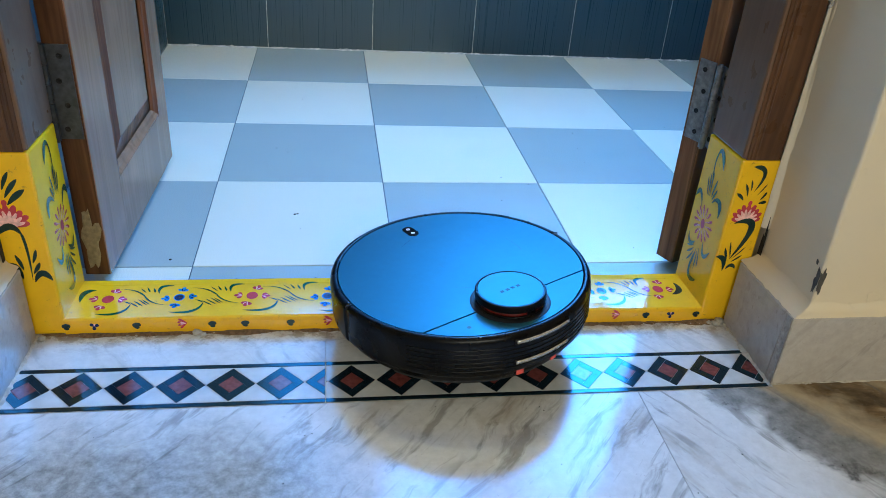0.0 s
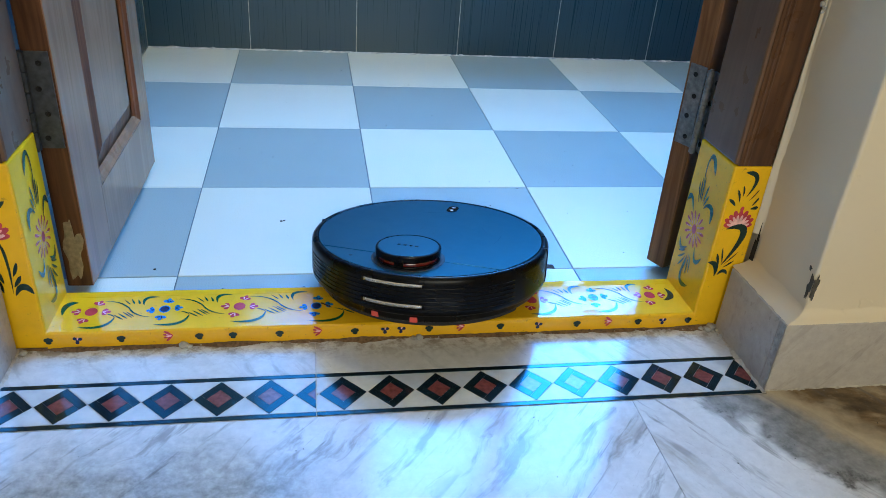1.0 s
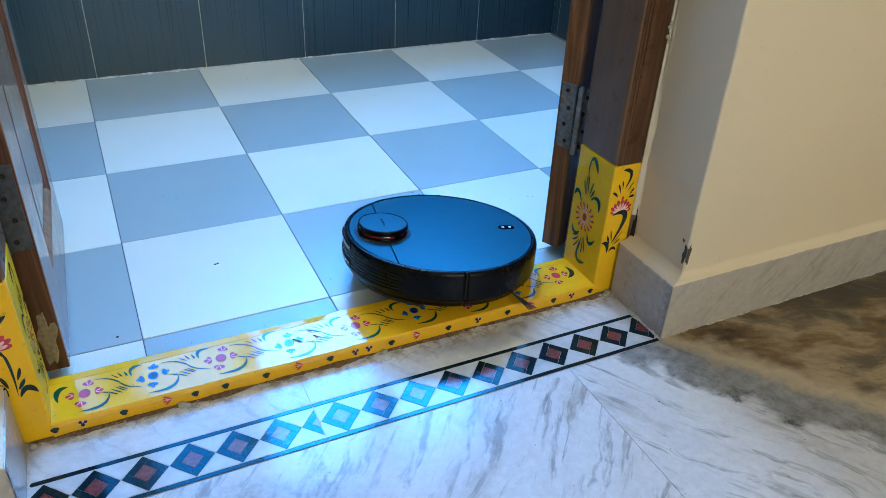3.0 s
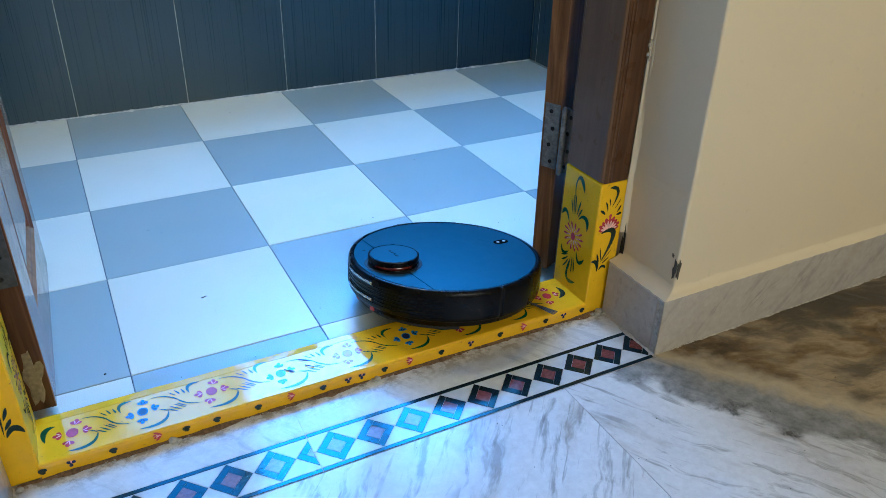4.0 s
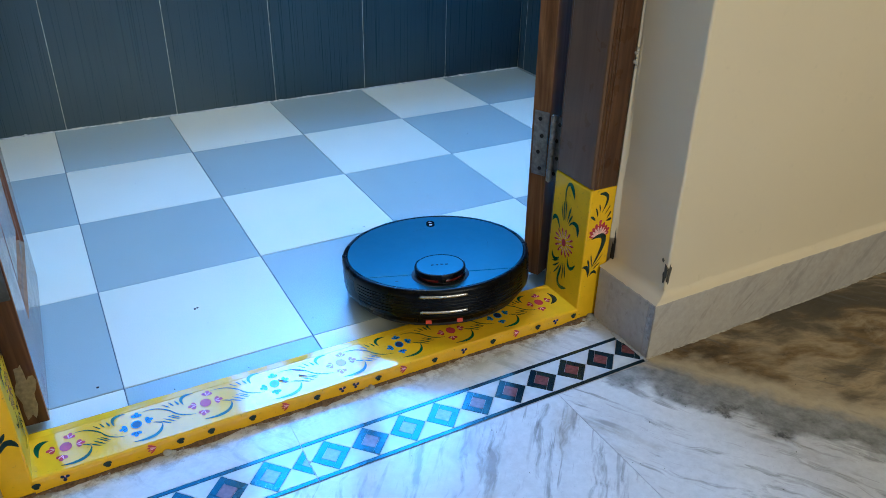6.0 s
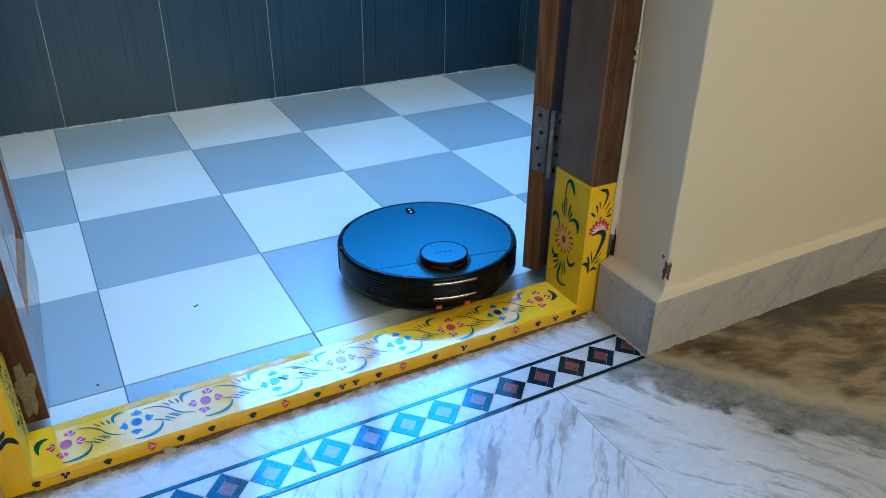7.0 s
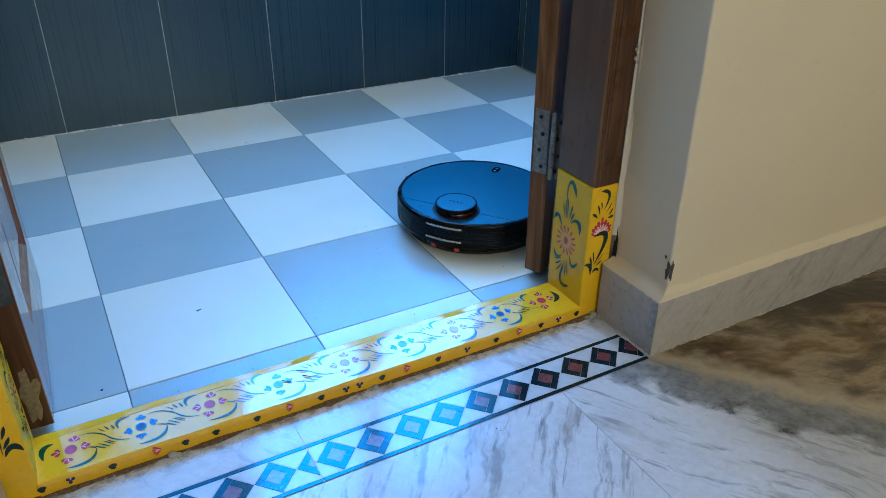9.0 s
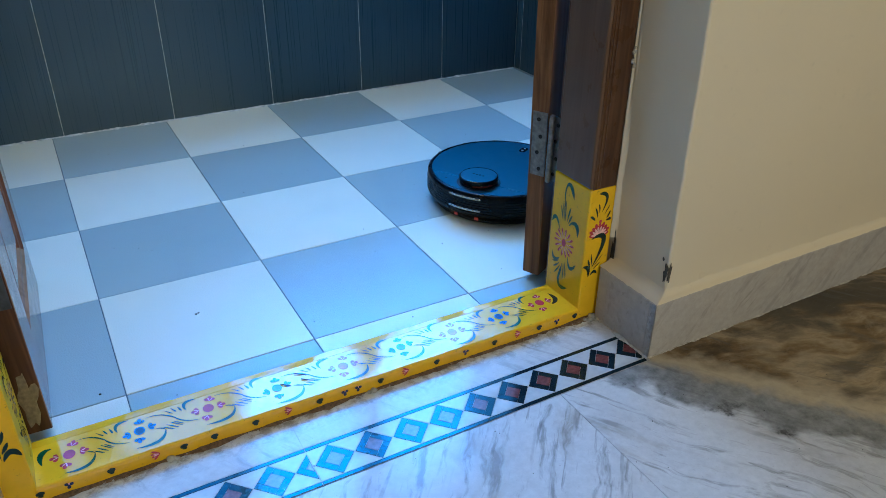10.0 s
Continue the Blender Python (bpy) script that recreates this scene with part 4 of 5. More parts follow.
def sticking(y0, y1, z0, z1, along, end, x, face):
    """One length of moulding, mitred, that slopes from the stile or rail down to the panel."""
    bm = bmesh.new()
    prof = ((0.0, 0.0), (0.002, 0.0004), (0.006, -0.0035), (0.011, -0.0050), (0.014, -0.0095), (0.0, -0.0095))
    rings = []
    for far in (0, 1):
        ring = []
        for off, dep in prof:
            if along == "z":
                y, z = (y0 + off if end == 0 else y1 - off), (z0 + off if far == 0 else z1 - off)
            else:
                z, y = (z0 + off if end == 0 else z1 - off), (y0 + off if far == 0 else y1 - off)
            ring.append(bm.verts.new((x + face * dep, y, z)))
        rings.append(ring)
    n = len(prof)
    for k in range(n):
        bm.faces.new((rings[0][k], rings[1][k], rings[1][(k + 1) % n], rings[0][(k + 1) % n]))
    return bm


def door_leaf(name, label, edge):
    W, H, T = 0.432, 2.03, 0.034
    Y0, Y1 = 0.103, W - 0.062
    thing = new(name)
    part("hinge_stile", box(-T, 0, 0, Y0, 0, H, 0.0008, segments=1), LEAF_WOOD, thing)
    part("edge_board", box(-T + 0.001, -0.001, -0.0012, 0.0, 0.001, H, 0.0004, segments=1), edge, thing, "plain grained door edge")
    part("lock_stile", box(-T, 0, Y1, W, 0, H, 0.0008, segments=1), LEAF_WOOD, thing)
    rails = ((0.0, 0.104), (0.95, 1.08), (H - 0.11, H))
    for a, b in rails:
        part("rail", box(-T, 0, Y0, Y1, a, b), LEAF_WOOD, thing)
    for (a, b), (c, d) in zip(rails, rails[1:]):
        part("panel", box(-T / 2 - 0.0045, -T / 2 + 0.0045, Y0 - 0.004, Y1 + 0.004, b - 0.004, c + 0.004), LEAF_WOOD, thing)
        for x, face in ((-T / 2 + 0.0046, 1), (-T / 2 - 0.0046, -1)):
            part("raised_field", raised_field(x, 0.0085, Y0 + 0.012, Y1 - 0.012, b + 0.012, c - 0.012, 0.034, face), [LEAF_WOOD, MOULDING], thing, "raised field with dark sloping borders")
        for x, face in ((-0.0004, 1), (-T + 0.0004, -1)):
            for along in "zy":
                for end in (0, 1):
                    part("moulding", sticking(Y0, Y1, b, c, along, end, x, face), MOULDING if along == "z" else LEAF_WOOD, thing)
    return tagged(thing, label, "door", "leaves of the double door")


left_leaf = door_leaf("door_leaf", "varnished panelled wooden door leaf, standing open into the washroom", TEAK_EDGE)
part("putty_patch", ragged(-0.0165, 0.060, 0.021, 0.078, 2.2, lambda u, v, w: (u, -0.0013 - w, v)), PUTTY, left_leaf, "pale scraped putty patch")
left_leaf.matrix_basis = pose(-0.1032, -0.045, 0.015, 0, 0, -1.4)
right_leaf = door_leaf("door_leaf", "varnished panelled wooden door leaf, folded wide open", TEAK_BARE)
right_leaf.matrix_basis = pose(0.7490, -0.0265, 0.013, 0, -0.9) @ pose(0, 0, 0, 0, 0, -65)


def hinge(name, z0, height, knuckle, plates, steel, lean=0.0):
    """A steel butt hinge: barrel and two screwed plates. plates: (corner, along, out) of each."""
    thing = new(name)
    n = 5
    for k in range(n):
        a, b = z0 + height * k / n + 0.0004, z0 + height * (k + 1) / n - 0.0004
        part("knuckle", rod((*knuckle, a), (*knuckle, b), 0.0050, sides=14), steel, thing, smooth=False)
    part("pin", rod((*knuckle, z0 - 0.002), (*knuckle, z0 + height + 0.002), 0.0028, sides=10), steel, thing)
    for i, (corner, along, out) in enumerate(plates):
        c, d, o = Vector((*corner, 0)), Vector((*along, 0)).normalized(), Vector((*out, 0)).normalized()
        w = Vector((*along, 0)).length
        m = Matrix(((d.x, o.x, 0 if i else lean, c.x), (d.y, o.y, 0, c.y), (0, 0, 1, z0), (0, 0, 0, 1)))
        bm = box(0, w, 0, 0.0022, 0.001, height - 0.001, 0.0006)
        bm.transform(m)
        plate = part("plate", bm, steel, thing, "dull steel plate")
        for k in range(4):
            u, v = w * (0.58 if k % 2 else 0.40), height * (0.12 + 0.253 * k)
            s = lathe(((0.0, 0.0009), (0.0014, 0.0010), (0.0030, 0.0014), (0.0036, 0.0010), (0.0036, -0.001)), steps=14)
            bmesh.ops.create_cube(s, size=1.0, matrix=pose(0, 0, 0.0013, 0, 0, 35 + 50 * k) @ Matrix.Diagonal((0.0055, 0.0008, 0.0006, 1)))
            s.transform(m @ Matrix.Translation((u, 0.0022, v)) @ pose(0, 0, 0, -90))
            part("screw", s, SCREW, plate, "dark screw head")
    return tagged(thing, "dull steel butt hinge with dark screws on the door edge", "hinge", "hinges of the double door")


def hinge_pair(z0):
    h = 0.124
    hinge("hinge", z0, h, (-0.1370, -0.0520), [((-0.1345, -0.0462), (0.0285, 0), (0, -1)), ((-0.1440, -0.066), (0, 0.020), (1, 0))], SHADED_STEEL)
    hinge("hinge", z0, h - 0.004, (0.7395, -0.0440), [((0.7490 - 0.0157 * (z0 - 0.013) - 0.0012, -0.0270), (-0.0120, 0.0257), (-0.9063, -0.4226)), ((0.7478, -0.040), (0, -0.024), (-1, 0))], STEEL, -0.0157)


hinge_pair(0.220)
hinge_pair(1.70)

# dirt and crumbs along the joints
def dirt_line(name, x0, x1, y, seed, depth, label):
    bm = bmesh.new()
    n = int((x1 - x0) / 0.006)
    rows = []
    for i in range(n + 1):
        x = x0 + (x1 - x0) * i / n
        k = max(0.12, 0.55 + 0.9 * noise.noise(Vector((x * 17, seed, 0))) + 0.4 * noise.noise(Vector((x * 90, seed, 3))))
        rows.append([bm.verts.new((x, y + 0.001, 0.0034 * k)), bm.verts.new((x, y - depth * 0.35 * k, 0.0022 * k)), bm.verts.new((x, y - depth * k, 0.0002))])
    for p, q in zip(rows, rows[1:]):
        for k in range(2):
            bm.faces.new((p[k], q[k], q[k + 1], p[k + 1]))
    ob = tagged(link(name, bm, GRIME, smooth=True), label, "dirt", "", "stuff")
    return ob


dirt_line("grime", XL - 0.03, XR + 0.035, -0.168, 2.0, 0.011, "brown grime along the foot of the sill")


def crumbs(name, spots, material, label):
    bm = bmesh.new()
    for k, (x, y, z, s) in enumerate(spots):
        lump((x, y, z + s * 0.3), s, k + 1, bm)
    return tagged(link(name, bm, material, smooth=True), label, "dirt", "", "stuff")


random.seed(11)
crumbs("plaster_crumbs", [(0.032, -0.172, 0, 0.0065), (0.040, -0.174, 0, 0.004), (0.338, -0.172, 0, 0.0055), (0.330, -0.173, 0, 0.004), (0.757, -0.176, 0, 0.006), (0.764, -0.171, 0, 0.007), (0.770, -0.180, 0, 0.004), (-0.158, -0.176, 0, 0.005), (0.748, -0.174, 0, 0.004)] + [(random.uniform(XL, XR), -0.170 - abs(random.gauss(0, 0.003)), 0, random.uniform(0.0006, 0.0016)) for _ in range(60)], CEMENT_LIGHT, "crumbs of plaster and mortar at the sill")
crumbs("floor_specks", [(random.uniform(-0.2, 1.3), random.uniform(-0.05, 1.15), 0, random.uniform(0.0006, 0.0013)) for _ in range(70)] + [(0.145, 0.17, 0, 0.0022), (0.150, 0.172, 0, 0.0018), (-0.035, 0.02, 0, 0.0020)], SHADE_AND_SPECKS, "dark specks of dirt on the washroom tiles")
crumbs("hall_specks", [(random.uniform(-0.1, 1.0), random.uniform(-0.75, -0.33), 0, random.uniform(0.0004, 0.0010)) for _ in range(50)], SHADE_AND_SPECKS, "dark specks of dirt on the marble")
crumbs("sill_grit", [(random.uniform(XL, XR), -0.1695 - abs(random.gauss(0, 0.0022)), random.uniform(0, 0.002), random.uniform(0.0006, 0.0017)) for _ in range(170)], GRIME, "brown grit along the foot of the sill")
# dry splinters left lying on the sill
SPLINTERS = (((0.235, -0.103), (0.250, -0.114)), ((0.240, -0.120), (0.251, -0.129)), ((0.208, -0.117), (0.221, -0.128)))
for (ax, ay), (bx, by) in SPLINTERS:
    twig = link("splinter", rod((ax, ay, 0.0246), (bx, by, 0.0244), 0.0010, 0.0005, 6), TEAK_EDGE)
    tagged(twig, "thin dry brown wood splinter lying on the painted sill", "splinter", "splinters on the sill")
def strip_of_filler(side, x0, rx, lean):
    """Trowelled strip from the post's edge to the plaster, with an uneven, cracked outline."""
    bm = bmesh.new()
    rows = []
    for k in range(420):
        z = SKIRT + 0.052 + 0.0045 * k
        if z > 2.05:
            break
        x1 = rx + side * lean * max(0.0, 1 - z / LEAN_TOP)
        e = 0.0008 * noise.noise(Vector((z * 60, side, 1))) + 0.0008 * noise.noise(Vector((z * 19, side, 4)))
        g = 0.0006 * noise.noise(Vector((z * 45, side, 7)))
        row = ((x0 - side * (0.0005 + e), -0.1665), (x0 + side * 0.0010, -0.1690 + g), (x0 + side * 0.0035, -0.1702 + g), (x1 - side * 0.0015, -0.1712 + g), (x1 + side * 0.0006, -0.1745 + 2 * g))
        rows.append([bm.verts.new((px, py, z)) for px, py in row])
    for p, q in zip(rows, rows[1:]):
        for i in range(4):
            bm.faces.new((p[i], q[i], q[i + 1], p[i + 1]))
    return bm


# shade of the broken-out plaster, painted as a dark patch beside each post's foot
for side, x in ((1, XR + 0.0565), (-1, XL - 0.0565)):
    rx = REV_R if side > 0 else REV_L
    bm = ragged(-0.1712, 0.112, 0.0085, 0.088, 7.7 + side, lambda u, v, w: (rx + (LEAN * (1 - v / LEAN_TOP) if side > 0 else 0) - side * (w + 0.0016), u, v), 34)
    for k in range(4):
        lump((x, -0.1672, 0.078 + 0.007 * k), 0.0030, k, bm, 1.1)
    part("hollow", bm, SHADE_AND_SPECKS, post_r if side > 0 else post_l, "dark patch painted as the shade in the broken plaster beside the post", True)
    owner = wall_r if side > 0 else bpy.data.objects["wall_door_side_2"]
    part("filler", strip_of_filler(side, x - side * 0.0035, rx, LEAN if side > 0 else 0.0), PLASTER, owner, "rough cream filler between post and plaster", True)
    if side > 0:
        bm = bmesh.new()
        for k in range(7):
            lump((x - 0.003 + 0.003 * math.sin(2.1 * k), -0.1674, 0.449 + 0.0045 * k), 0.0026 + 0.0012 * math.sin(k * 1.3), k + 50, bm, 1.2)
        part("filler", bm, MORTAR, wall_r, "broken lump of grey plaster beside the post", True)
    bm = bmesh.new()
    for k in range(24):
        lump((x + side * (-0.003 + 0.006 * noise.noise(Vector((k * 0.9, side, 5)))), -0.1672 + 0.0012 * noise.noise(Vector((k, 1, 2))), 0.004 + 0.0042 * k), 0.0030, k + 30, bm, 0.9)
    part("filler", bm, CEMENT, post_r if side > 0 else post_l, "rough cement at the foot of the post", True)


# ---- the robot vacuum ----
R = 0.1687
robot = tagged(new("robot_vacuum"), "round black robot vacuum cleaner with a raised laser turret", "robot vacuum")
SHELL = ((0.120, 0.010), (0.154, 0.010), (0.1585, 0.0125), (0.1605, 0.0210), (0.1630, 0.0225), (0.1660, 0.0235), (R - 0.0008, 0.0260), (R, 0.031), (R, 0.066), (R - 0.0006, 0.0715), (R - 0.0022, 0.0748), (R - 0.0048, 0.0766), (R - 0.0078, 0.0768), (R - 0.0090, 0.0762), (R - 0.0094, 0.0735), (R - 0.0094, 0.060))
BUMPER = tuple((r + (0.0006 if r > 0.16 else 0), z) for r, z in SHELL)
part("rear_shell", lathe(SHELL, 180.6, 359.4, 110), R_SIDE, robot, "black plastic shell with grooves", True)
part("bumper", lathe(BUMPER, 0.6, 179.4, 110), R_SIDE, robot, "smooth black bumper", True)
part("base", lathe(((0.0, 0.010), (0.146, 0.010), (0.149, 0.0125), (0.149, 0.060), (0.0, 0.060)), steps=72), R_SIDE, robot)
for x in (-1, 1):
    part("bumper_seam", box(x * (R - 0.0048) - 0.0046, x * (R - 0.0048) + 0.0046, -0.0014, 0.0014, 0.030, 0.0765, 0.0006, segments=1), R_SEAM, robot)
SEAM_Y, LIDAR_Y = -0.1000, -0.1035


def disc_part(radius, y0, y1, n=120, hole=0.0):
    pts = [(radius * math.cos(2 * math.pi * i / n), radius * math.sin(2 * math.pi * i / n)) for i in range(n)]
    swapped = clipped([(y, x) for x, y in pts], y0, y1)
    return [(x, y) for y, x in swapped]


part("lid", slab(disc_part(0.1585, SEAM_Y + 0.0006, 1), 0.062, 0.0760, bevel=0.0008), R_TOP, robot, "large satin black lid with faint scratches")
part("rear_cover", slab(disc_part(0.1585, -1, SEAM_Y - 0.0006), 0.062, 0.0760, bevel=0.0008), R_TOP, robot, "satin black rear cover")
turret = part("lidar_turret", lathe(((0.0, 0.0762), (0.0395, 0.0762), (0.0395, 0.0850), (0.0, 0.0850)), steps=64), R_RED, robot, "dark red window ring of the turret", True)
# Raised ring; the shade of the gap is put into its dark colour.
part("turret_recess", lathe(((0.0400, 0.0763), (0.0405, 0.0768), (0.0478, 0.0766), (0.0488, 0.0761)), steps=64), R_SEAM, turret, "raised dark ring painted as the shaded gap round the turret", True)
part("turret_cap", lathe(((0.0, 0.0840), (0.0400, 0.0840), (0.0427, 0.0845), (0.0430, 0.0855), (0.0430, 0.0918), (0.0426, 0.0930), (0.0416, 0.0936), (0.0402, 0.0937), (0.0396, 0.0932), (0.0, 0.0930)), steps=96), R_SIDE, turret, "round black cap with a raised rim")
part("cap_disc", lathe(((0.0, 0.0926), (0.0395, 0.0926), (0.0395, 0.0932), (0.0391, 0.0934), (0.0, 0.0934)), steps=72), R_TOP, turret, "satin black disc let into the cap")
for a in (30, 150, 270):
    part("turret_strut", lathe(((0.0393, 0.0762), (0.0402, 0.0762), (0.0402, 0.0845), (0.0393, 0.0845)), a - 9, a + 9, 8), R_SIDE, turret, "black strut across the red window")
part("turret_foot", lathe(((0.0398, 0.0762), (0.0415, 0.0764), (0.0418, 0.0785), (0.0398, 0.0790)), steps=64), R_SIDE, turret, "", True)
for ob in (turret,):
    ob.location = (0, LIDAR_Y, 0)
for k in range(4):
    part("cap_mark", box(-0.015 + 0.008 * k, -0.0105 + 0.008 * k, -0.002, 0.002, 0.0934, 0.09365), R_SIDE, turret, "small dark mark on the cap")


def pill(length, width, n=12):
    pts = []
    for sx, a0 in ((1, -90), (-1, 90)):
        for i in range(n + 1):
            a = radians(a0 + 180 * i / n)
            pts.append((sx * (length - width) / 2 + width / 2 * math.cos(a), width / 2 * math.sin(a)))
    return pts


buttons = part("button_pad", slab([(-y, x) for x, y in pill(0.030, 0.0158)], 0.0, 0.0010, bevel=0.0004), R_GLOSS, robot, "glossy black button pad")
buttons.location = (0, 0.1217, 0.0759)
for s in (-1, 1):
    part("button_icon", lathe(((0.0017, 0.0010), (0.0017, 0.0013), (0.0028, 0.0013), (0.0028, 0.0010)), steps=20), R_ICON, buttons, "white button ring").location = (0, s * 0.0065, 0)
    part("button_dot", slab([(-y, x) for x, y in pill(0.0026, 0.0010, 6)], 0.0010, 0.0013), R_ICON, buttons, "white button mark").location = (0, s * 0.0065, 0)
part("reset_hole", lathe(((0.0, 0.07612), (0.0026, 0.07612), (0.0030, 0.0758)), steps=18), R_SEAM, robot, "small dark reset hole").location = (-0.074, -0.121, 0)
# grooves of the rear, silver strips and charging contacts
for k in range(6):
    z = 0.0330 + 0.0058 * k
    part("groove_rib", lathe(((R - 0.001, z - 0.0012), (R + 0.0007, z - 0.0006), (R + 0.0007, z + 0.0006), (R - 0.001, z + 0.0012)), 213, 327, 60), R_GLOSS, robot, "", True)
for z, half in ((0.0661, 13.2), (0.0380, 13.2)):
    part("strip_bed", lathe(((R - 0.001, z - 0.0040), (R + 0.0010, z - 0.0036), (R + 0.0010, z + 0.0036), (R - 0.001, z + 0.0040)), 270 - half - 1, 270 + half + 1, 24), R_SIDE, robot, "", True)
    part("silver_strip", lathe(((R - 0.001, z - 0.0022), (R + 0.0019, z - 0.0020), (R + 0.0019, z + 0.0020), (R - 0.001, z + 0.0022)), 270 - half, 270 + half, 24), R_CHROME, robot, "narrow silver strip", True)
for s in (-1, 1):
    c = part("charging_contact", box(-0.0050, 0.0050, -0.0014, 0.004, -0.0060, 0.0060, 0.0008), R_CONTACT, robot, "small red charging contact")
    a = math.asin(s * 0.0259 / 0.158)
    c.matrix_basis = pose(s * 0.0259, -0.1585 * math.cos(a), 0.0170, 0, 0, math.degrees(a))
part("water_tank", lathe(((0.118, 0.0125), (0.1560, 0.0125), (0.1580, 0.0150), (0.1580, 0.0225), (0.1560, 0.0245), (0.118, 0.0245)), 205, 335, 60), R_GLOSS, robot, "glossy black mop tank under the rear", True)
part("mop_pad", lathe(((0.100, 0.0025), (0.1480, 0.0025), (0.1525, 0.0045), (0.1535, 0.0090), (0.1515, 0.0122), (0.100, 0.0122)), 203, 337, 60), R_RUBBER, robot, "dark mop pad under the tank", True)
for s in (-1, 1):
    w = rod((s * 0.105 - 0.012, 0, 0), (s * 0.105 + 0.012, 0, 0), 0.026, sides=28)
    part("wheel", w, R_RUBBER, robot, "black rubber wheel").location = (0, 0.0, 0.026)
caster = part("caster", rod((-0.008, 0, 0), (0.008, 0, 0), 0.010, sides=18), R_RUBBER, robot, "small front caster")
caster.location = (0, 0.118, 0.010)
brush = part("side_brush", lathe(((0.0, 0.006), (0.012, 0.006), (0.014, 0.010), (0.012, 0.014), (0.0, 0.014)), steps=20), R_SIDE, robot, "side brush with three tufts")
brush.location = (0.100, 0.095, 0)
for k in range(3):
    bm = bmesh.new()
    a = radians(120 * k + 20)
    for j in range(9):
        d = radians(1.6 * (j - 4))
        rod((0.010 * math.cos(a), 0.010 * math.sin(a), 0.008), (0.072 * math.cos(a + d), 0.072 * math.sin(a + d), 0.004), 0.0008, 0.0004, 5, bm)
    part("bristle_tuft", bm, BRISTLE, brush)

SCUFF = plain("scuffed_black", (0.008, 0.034, 0.062), 0.6)
random.seed(5)
for k in range(7):
    a, r, w = random.uniform(0, 360), random.uniform(0.02, 0.10), random.uniform(14, 34)
    p = [(r * math.cos(radians(a + d)) + 0.02, r * math.sin(radians(a + d)) + 0.015) for d in (0, w / 2, w)]
    bm = bmesh.new()
    stroke(bm, lambda u, v: (u, v, 0.07607), p[0], p[1], p[2], 0.0007, 0)
    part("scuff", bm, SCUFF, robot, "faint scuff on the lid")

# ---- tiles of the floor and walls ----
floor_tiles()


def tile_wall(parent, put, stretches, rows, turn):
    made = {}
    for a, b in stretches:
        for z0, z1 in rows:
            key = (round(b - a, 3), round(z1 - z0, 3))
            if key not in made:
                made[key] = part("wall_tile", box(0.0009, b - a - 0.0009, -0.008, 0.0, 0.0010, z1 - z0 - 0.0010, 0.0010, segments=1), WALL_TILE, parent)
                ob = made[key]
            else:
                ob = new("wall_tile", made[key].data)
                ob.parent = parent
            x, y = put(a)
            ob.matrix_basis = pose(x, y, z0 + 0.001, 0, 0, turn)


ROWS_Z = ((0.0, 0.6), (0.6, WZ0))
SIDE_Z = ((0.0, 0.6), (0.6, 1.2))
cols = [(BX0, 0.0305)] + [(0.0305 + 0.3 * k, 0.3305 + 0.3 * k) for k in range(4)] + [(1.2305, BX1)]
tile_wall(bpy.data.objects["wall_washroom_far"], lambda a: (a, FAR0), cols, ROWS_Z, 0)
side = [(0.0, 0.035)] + [(0.035 + 0.3 * k, 0.335 + 0.3 * k) for k in range(4)]
tile_wall(bpy.data.objects["wall_washroom_east"], lambda a: (BX1 + 0.008, BY1 - a), side, SIDE_Z, -90)
tile_wall(bpy.data.objects["wall_washroom_west"], lambda a: (BX0 - 0.008, BY1 - 1.235 + a), [(1.235 - b, 1.235 - a) for a, b in side][::-1], SIDE_Z, 90)
far_wall = bpy.data.objects["wall_washroom_far"]
mortar_line("grout_bead", far_wall, (BX0, BY1, 0), (BX1, BY1, 0), (0, -1, 0), (0, 0, 1), 0.009, 0.0040, 4.0, WALL_GROUT, "rough pale grout along the wall's foot")
part("grout_fill", box(BX0, BX1, FAR0 - 0.0072, FAR0 - 0.0005, 0, WZ0 - 0.001), WALL_GROUT, far_wall, "pale uneven grout between the tiles")
part("grout_fill", box(BX1 + 0.0008, BX1 + 0.0075, 0, BY1 - 0.0072, 0, 1.2), WALL_GROUT, bpy.data.objects["wall_washroom_east"], "pale uneven grout between the tiles")


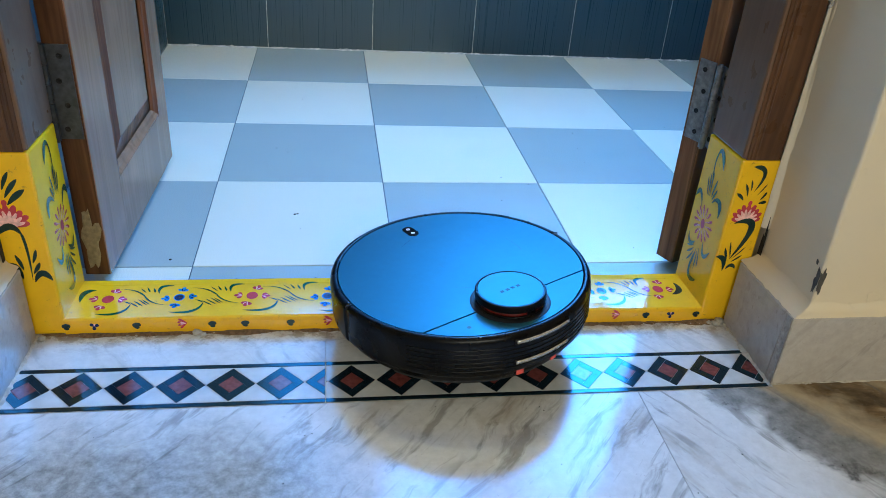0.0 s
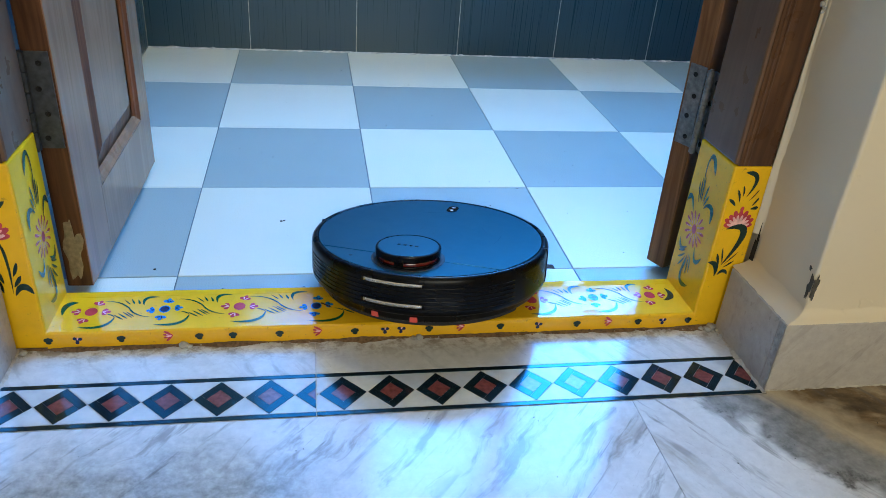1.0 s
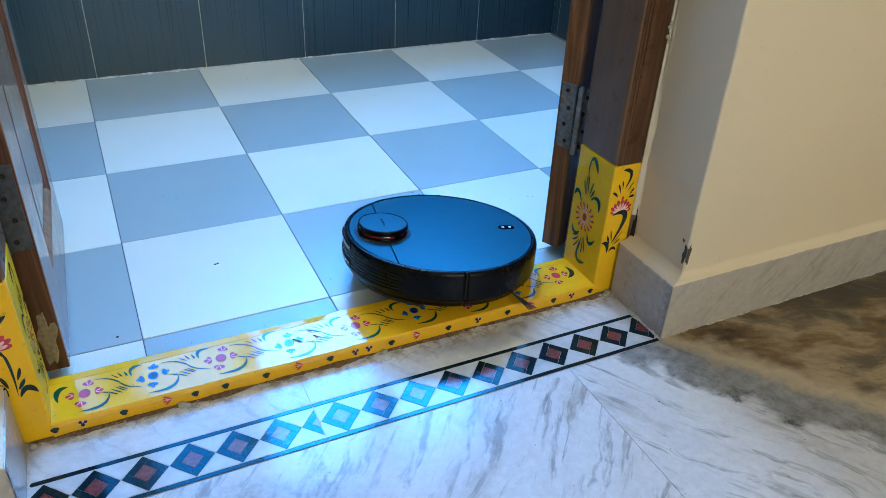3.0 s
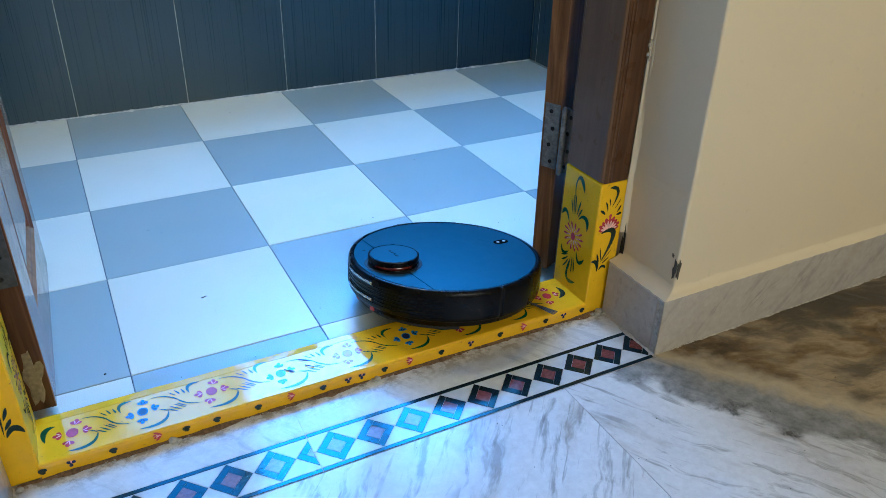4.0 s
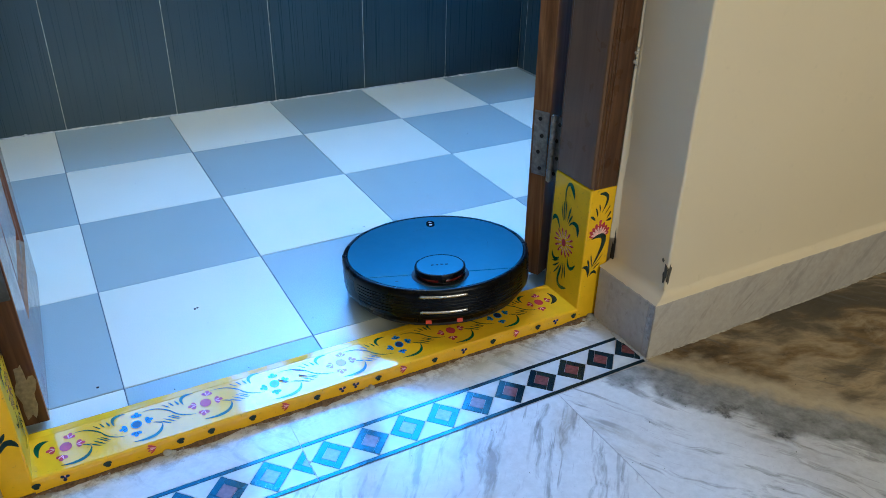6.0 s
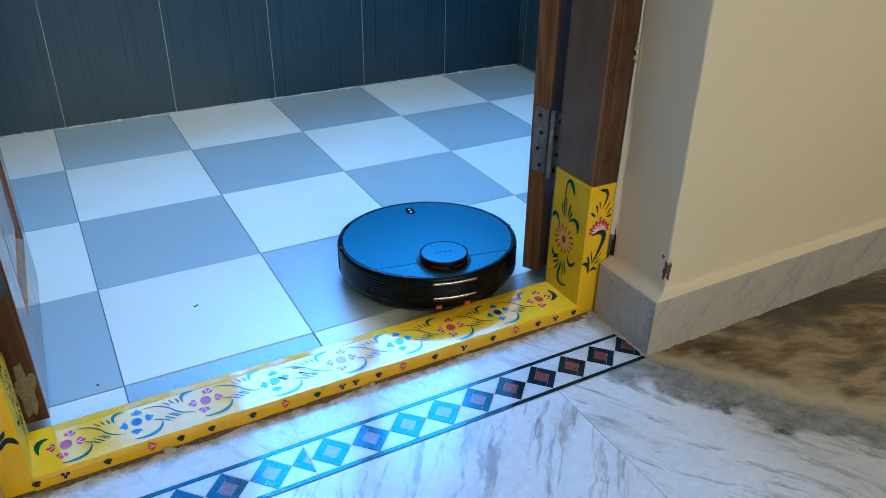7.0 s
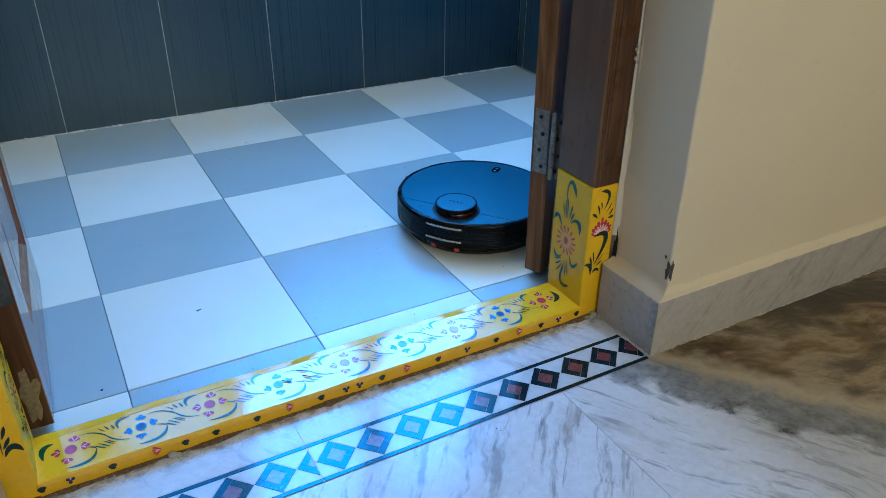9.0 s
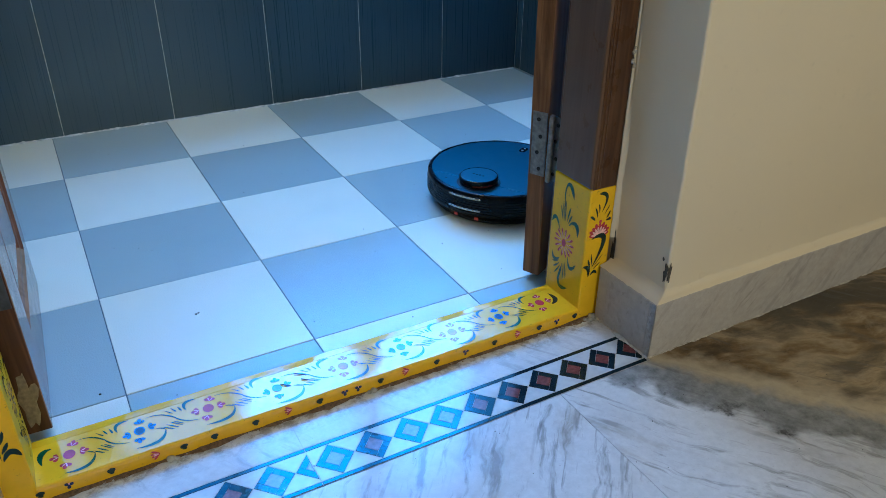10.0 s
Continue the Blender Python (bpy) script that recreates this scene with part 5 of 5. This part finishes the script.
# ---- what moves ----
ROBOT_PATH = [
    (0.0, 0.379, -0.181, 0.028, -3.6, -2.9, 27.0),
    (0.2, 0.375, -0.158, 0.027, -5.3, -0.3, 20.1),
    (0.3, 0.373, -0.153, 0.034, -5.0, 2.9, 17.6),
    (0.4, 0.371, -0.136, 0.034, -7.0, 3.7, 12.9),
    (0.5, 0.362, -0.120, 0.030, -14.5, -0.4, 3.3),
    (0.6, 0.350, -0.101, 0.027, -11.0, -0.1, -6.0),
    (0.7, 0.354, -0.089, 0.024, -9.4, -3.5, -11.2),
    (0.8, 0.355, -0.085, 0.027, -9.2, -3.5, -15.8),
    (1.0, 0.365, -0.063, 0.020, -8.2, -4.2, -24.8),
    (1.3, 0.384, -0.035, 0.019, -6.3, -6.4, -43.9),
    (1.5, 0.402, -0.020, 0.016, -6.1, -6.3, -56.0),
    (1.6, 0.413, -0.010, 0.015, -6.2, -6.2, -61.0),
    (2.0, 0.446, -0.002, 0.017, -6.9, -6.4, -78.4),
    (2.5, 0.478, -0.003, 0.018, -4.3, -6.4, -96.5),
    (2.7, 0.490, -0.007, 0.020, -4.0, -6.4, -101.0),
    (3.8, 0.522, -0.031, 0.021, -2.7, -6.4, -96.4),
    (4.0, 0.529, -0.023, 0.019, -5.5, -6.9, -84.7),
    (4.2, 0.524, -0.031, 0.026, -8.7, -7.2, -73.9),
    (4.4, 0.530, -0.027, 0.021, -7.7, -6.9, -64.0),
    (4.6, 0.532, -0.031, 0.021, -7.2, -5.8, -53.4),
    (5.0, 0.538, -0.023, 0.020, -6.8, -5.9, -40.5),
    (5.3, 0.538, -0.013, 0.017, -6.6, -5.3, -32.4),
    (5.7, 0.551, 0.012, 0.016, -5.8, -2.3, -28.0),
    (6.8, 0.560, 0.049, 0.013, -5.3, -4.5, -10.9),
    (7.0, 0.568, 0.082, 0.005, -3.0, -0.2, -11.0),
    (7.1, 0.574, 0.099, 0.002, -2.1, 1.1, -14.3),
    (7.5, 0.592, 0.137, 0.000, 0.0, 0.0, -36.7),
    (8.0, 0.622, 0.157, 0.000, 0.0, 0.0, -63.5),
    (8.5, 0.689, 0.190, 0.000, 0.0, 0.0, -59.5),
    (9.0, 0.762, 0.239, 0.000, 0.0, 0.0, -53.4),
    (9.5, 0.846, 0.301, 0.000, 0.0, 0.0, -51.1),
    (10.0, 0.891, 0.332, 0.000, 0.0, 0.0, -60.5),
]


def motions():
    walk(robot, [(t, pose(*row)) for t, *row in ROBOT_PATH])


motions()
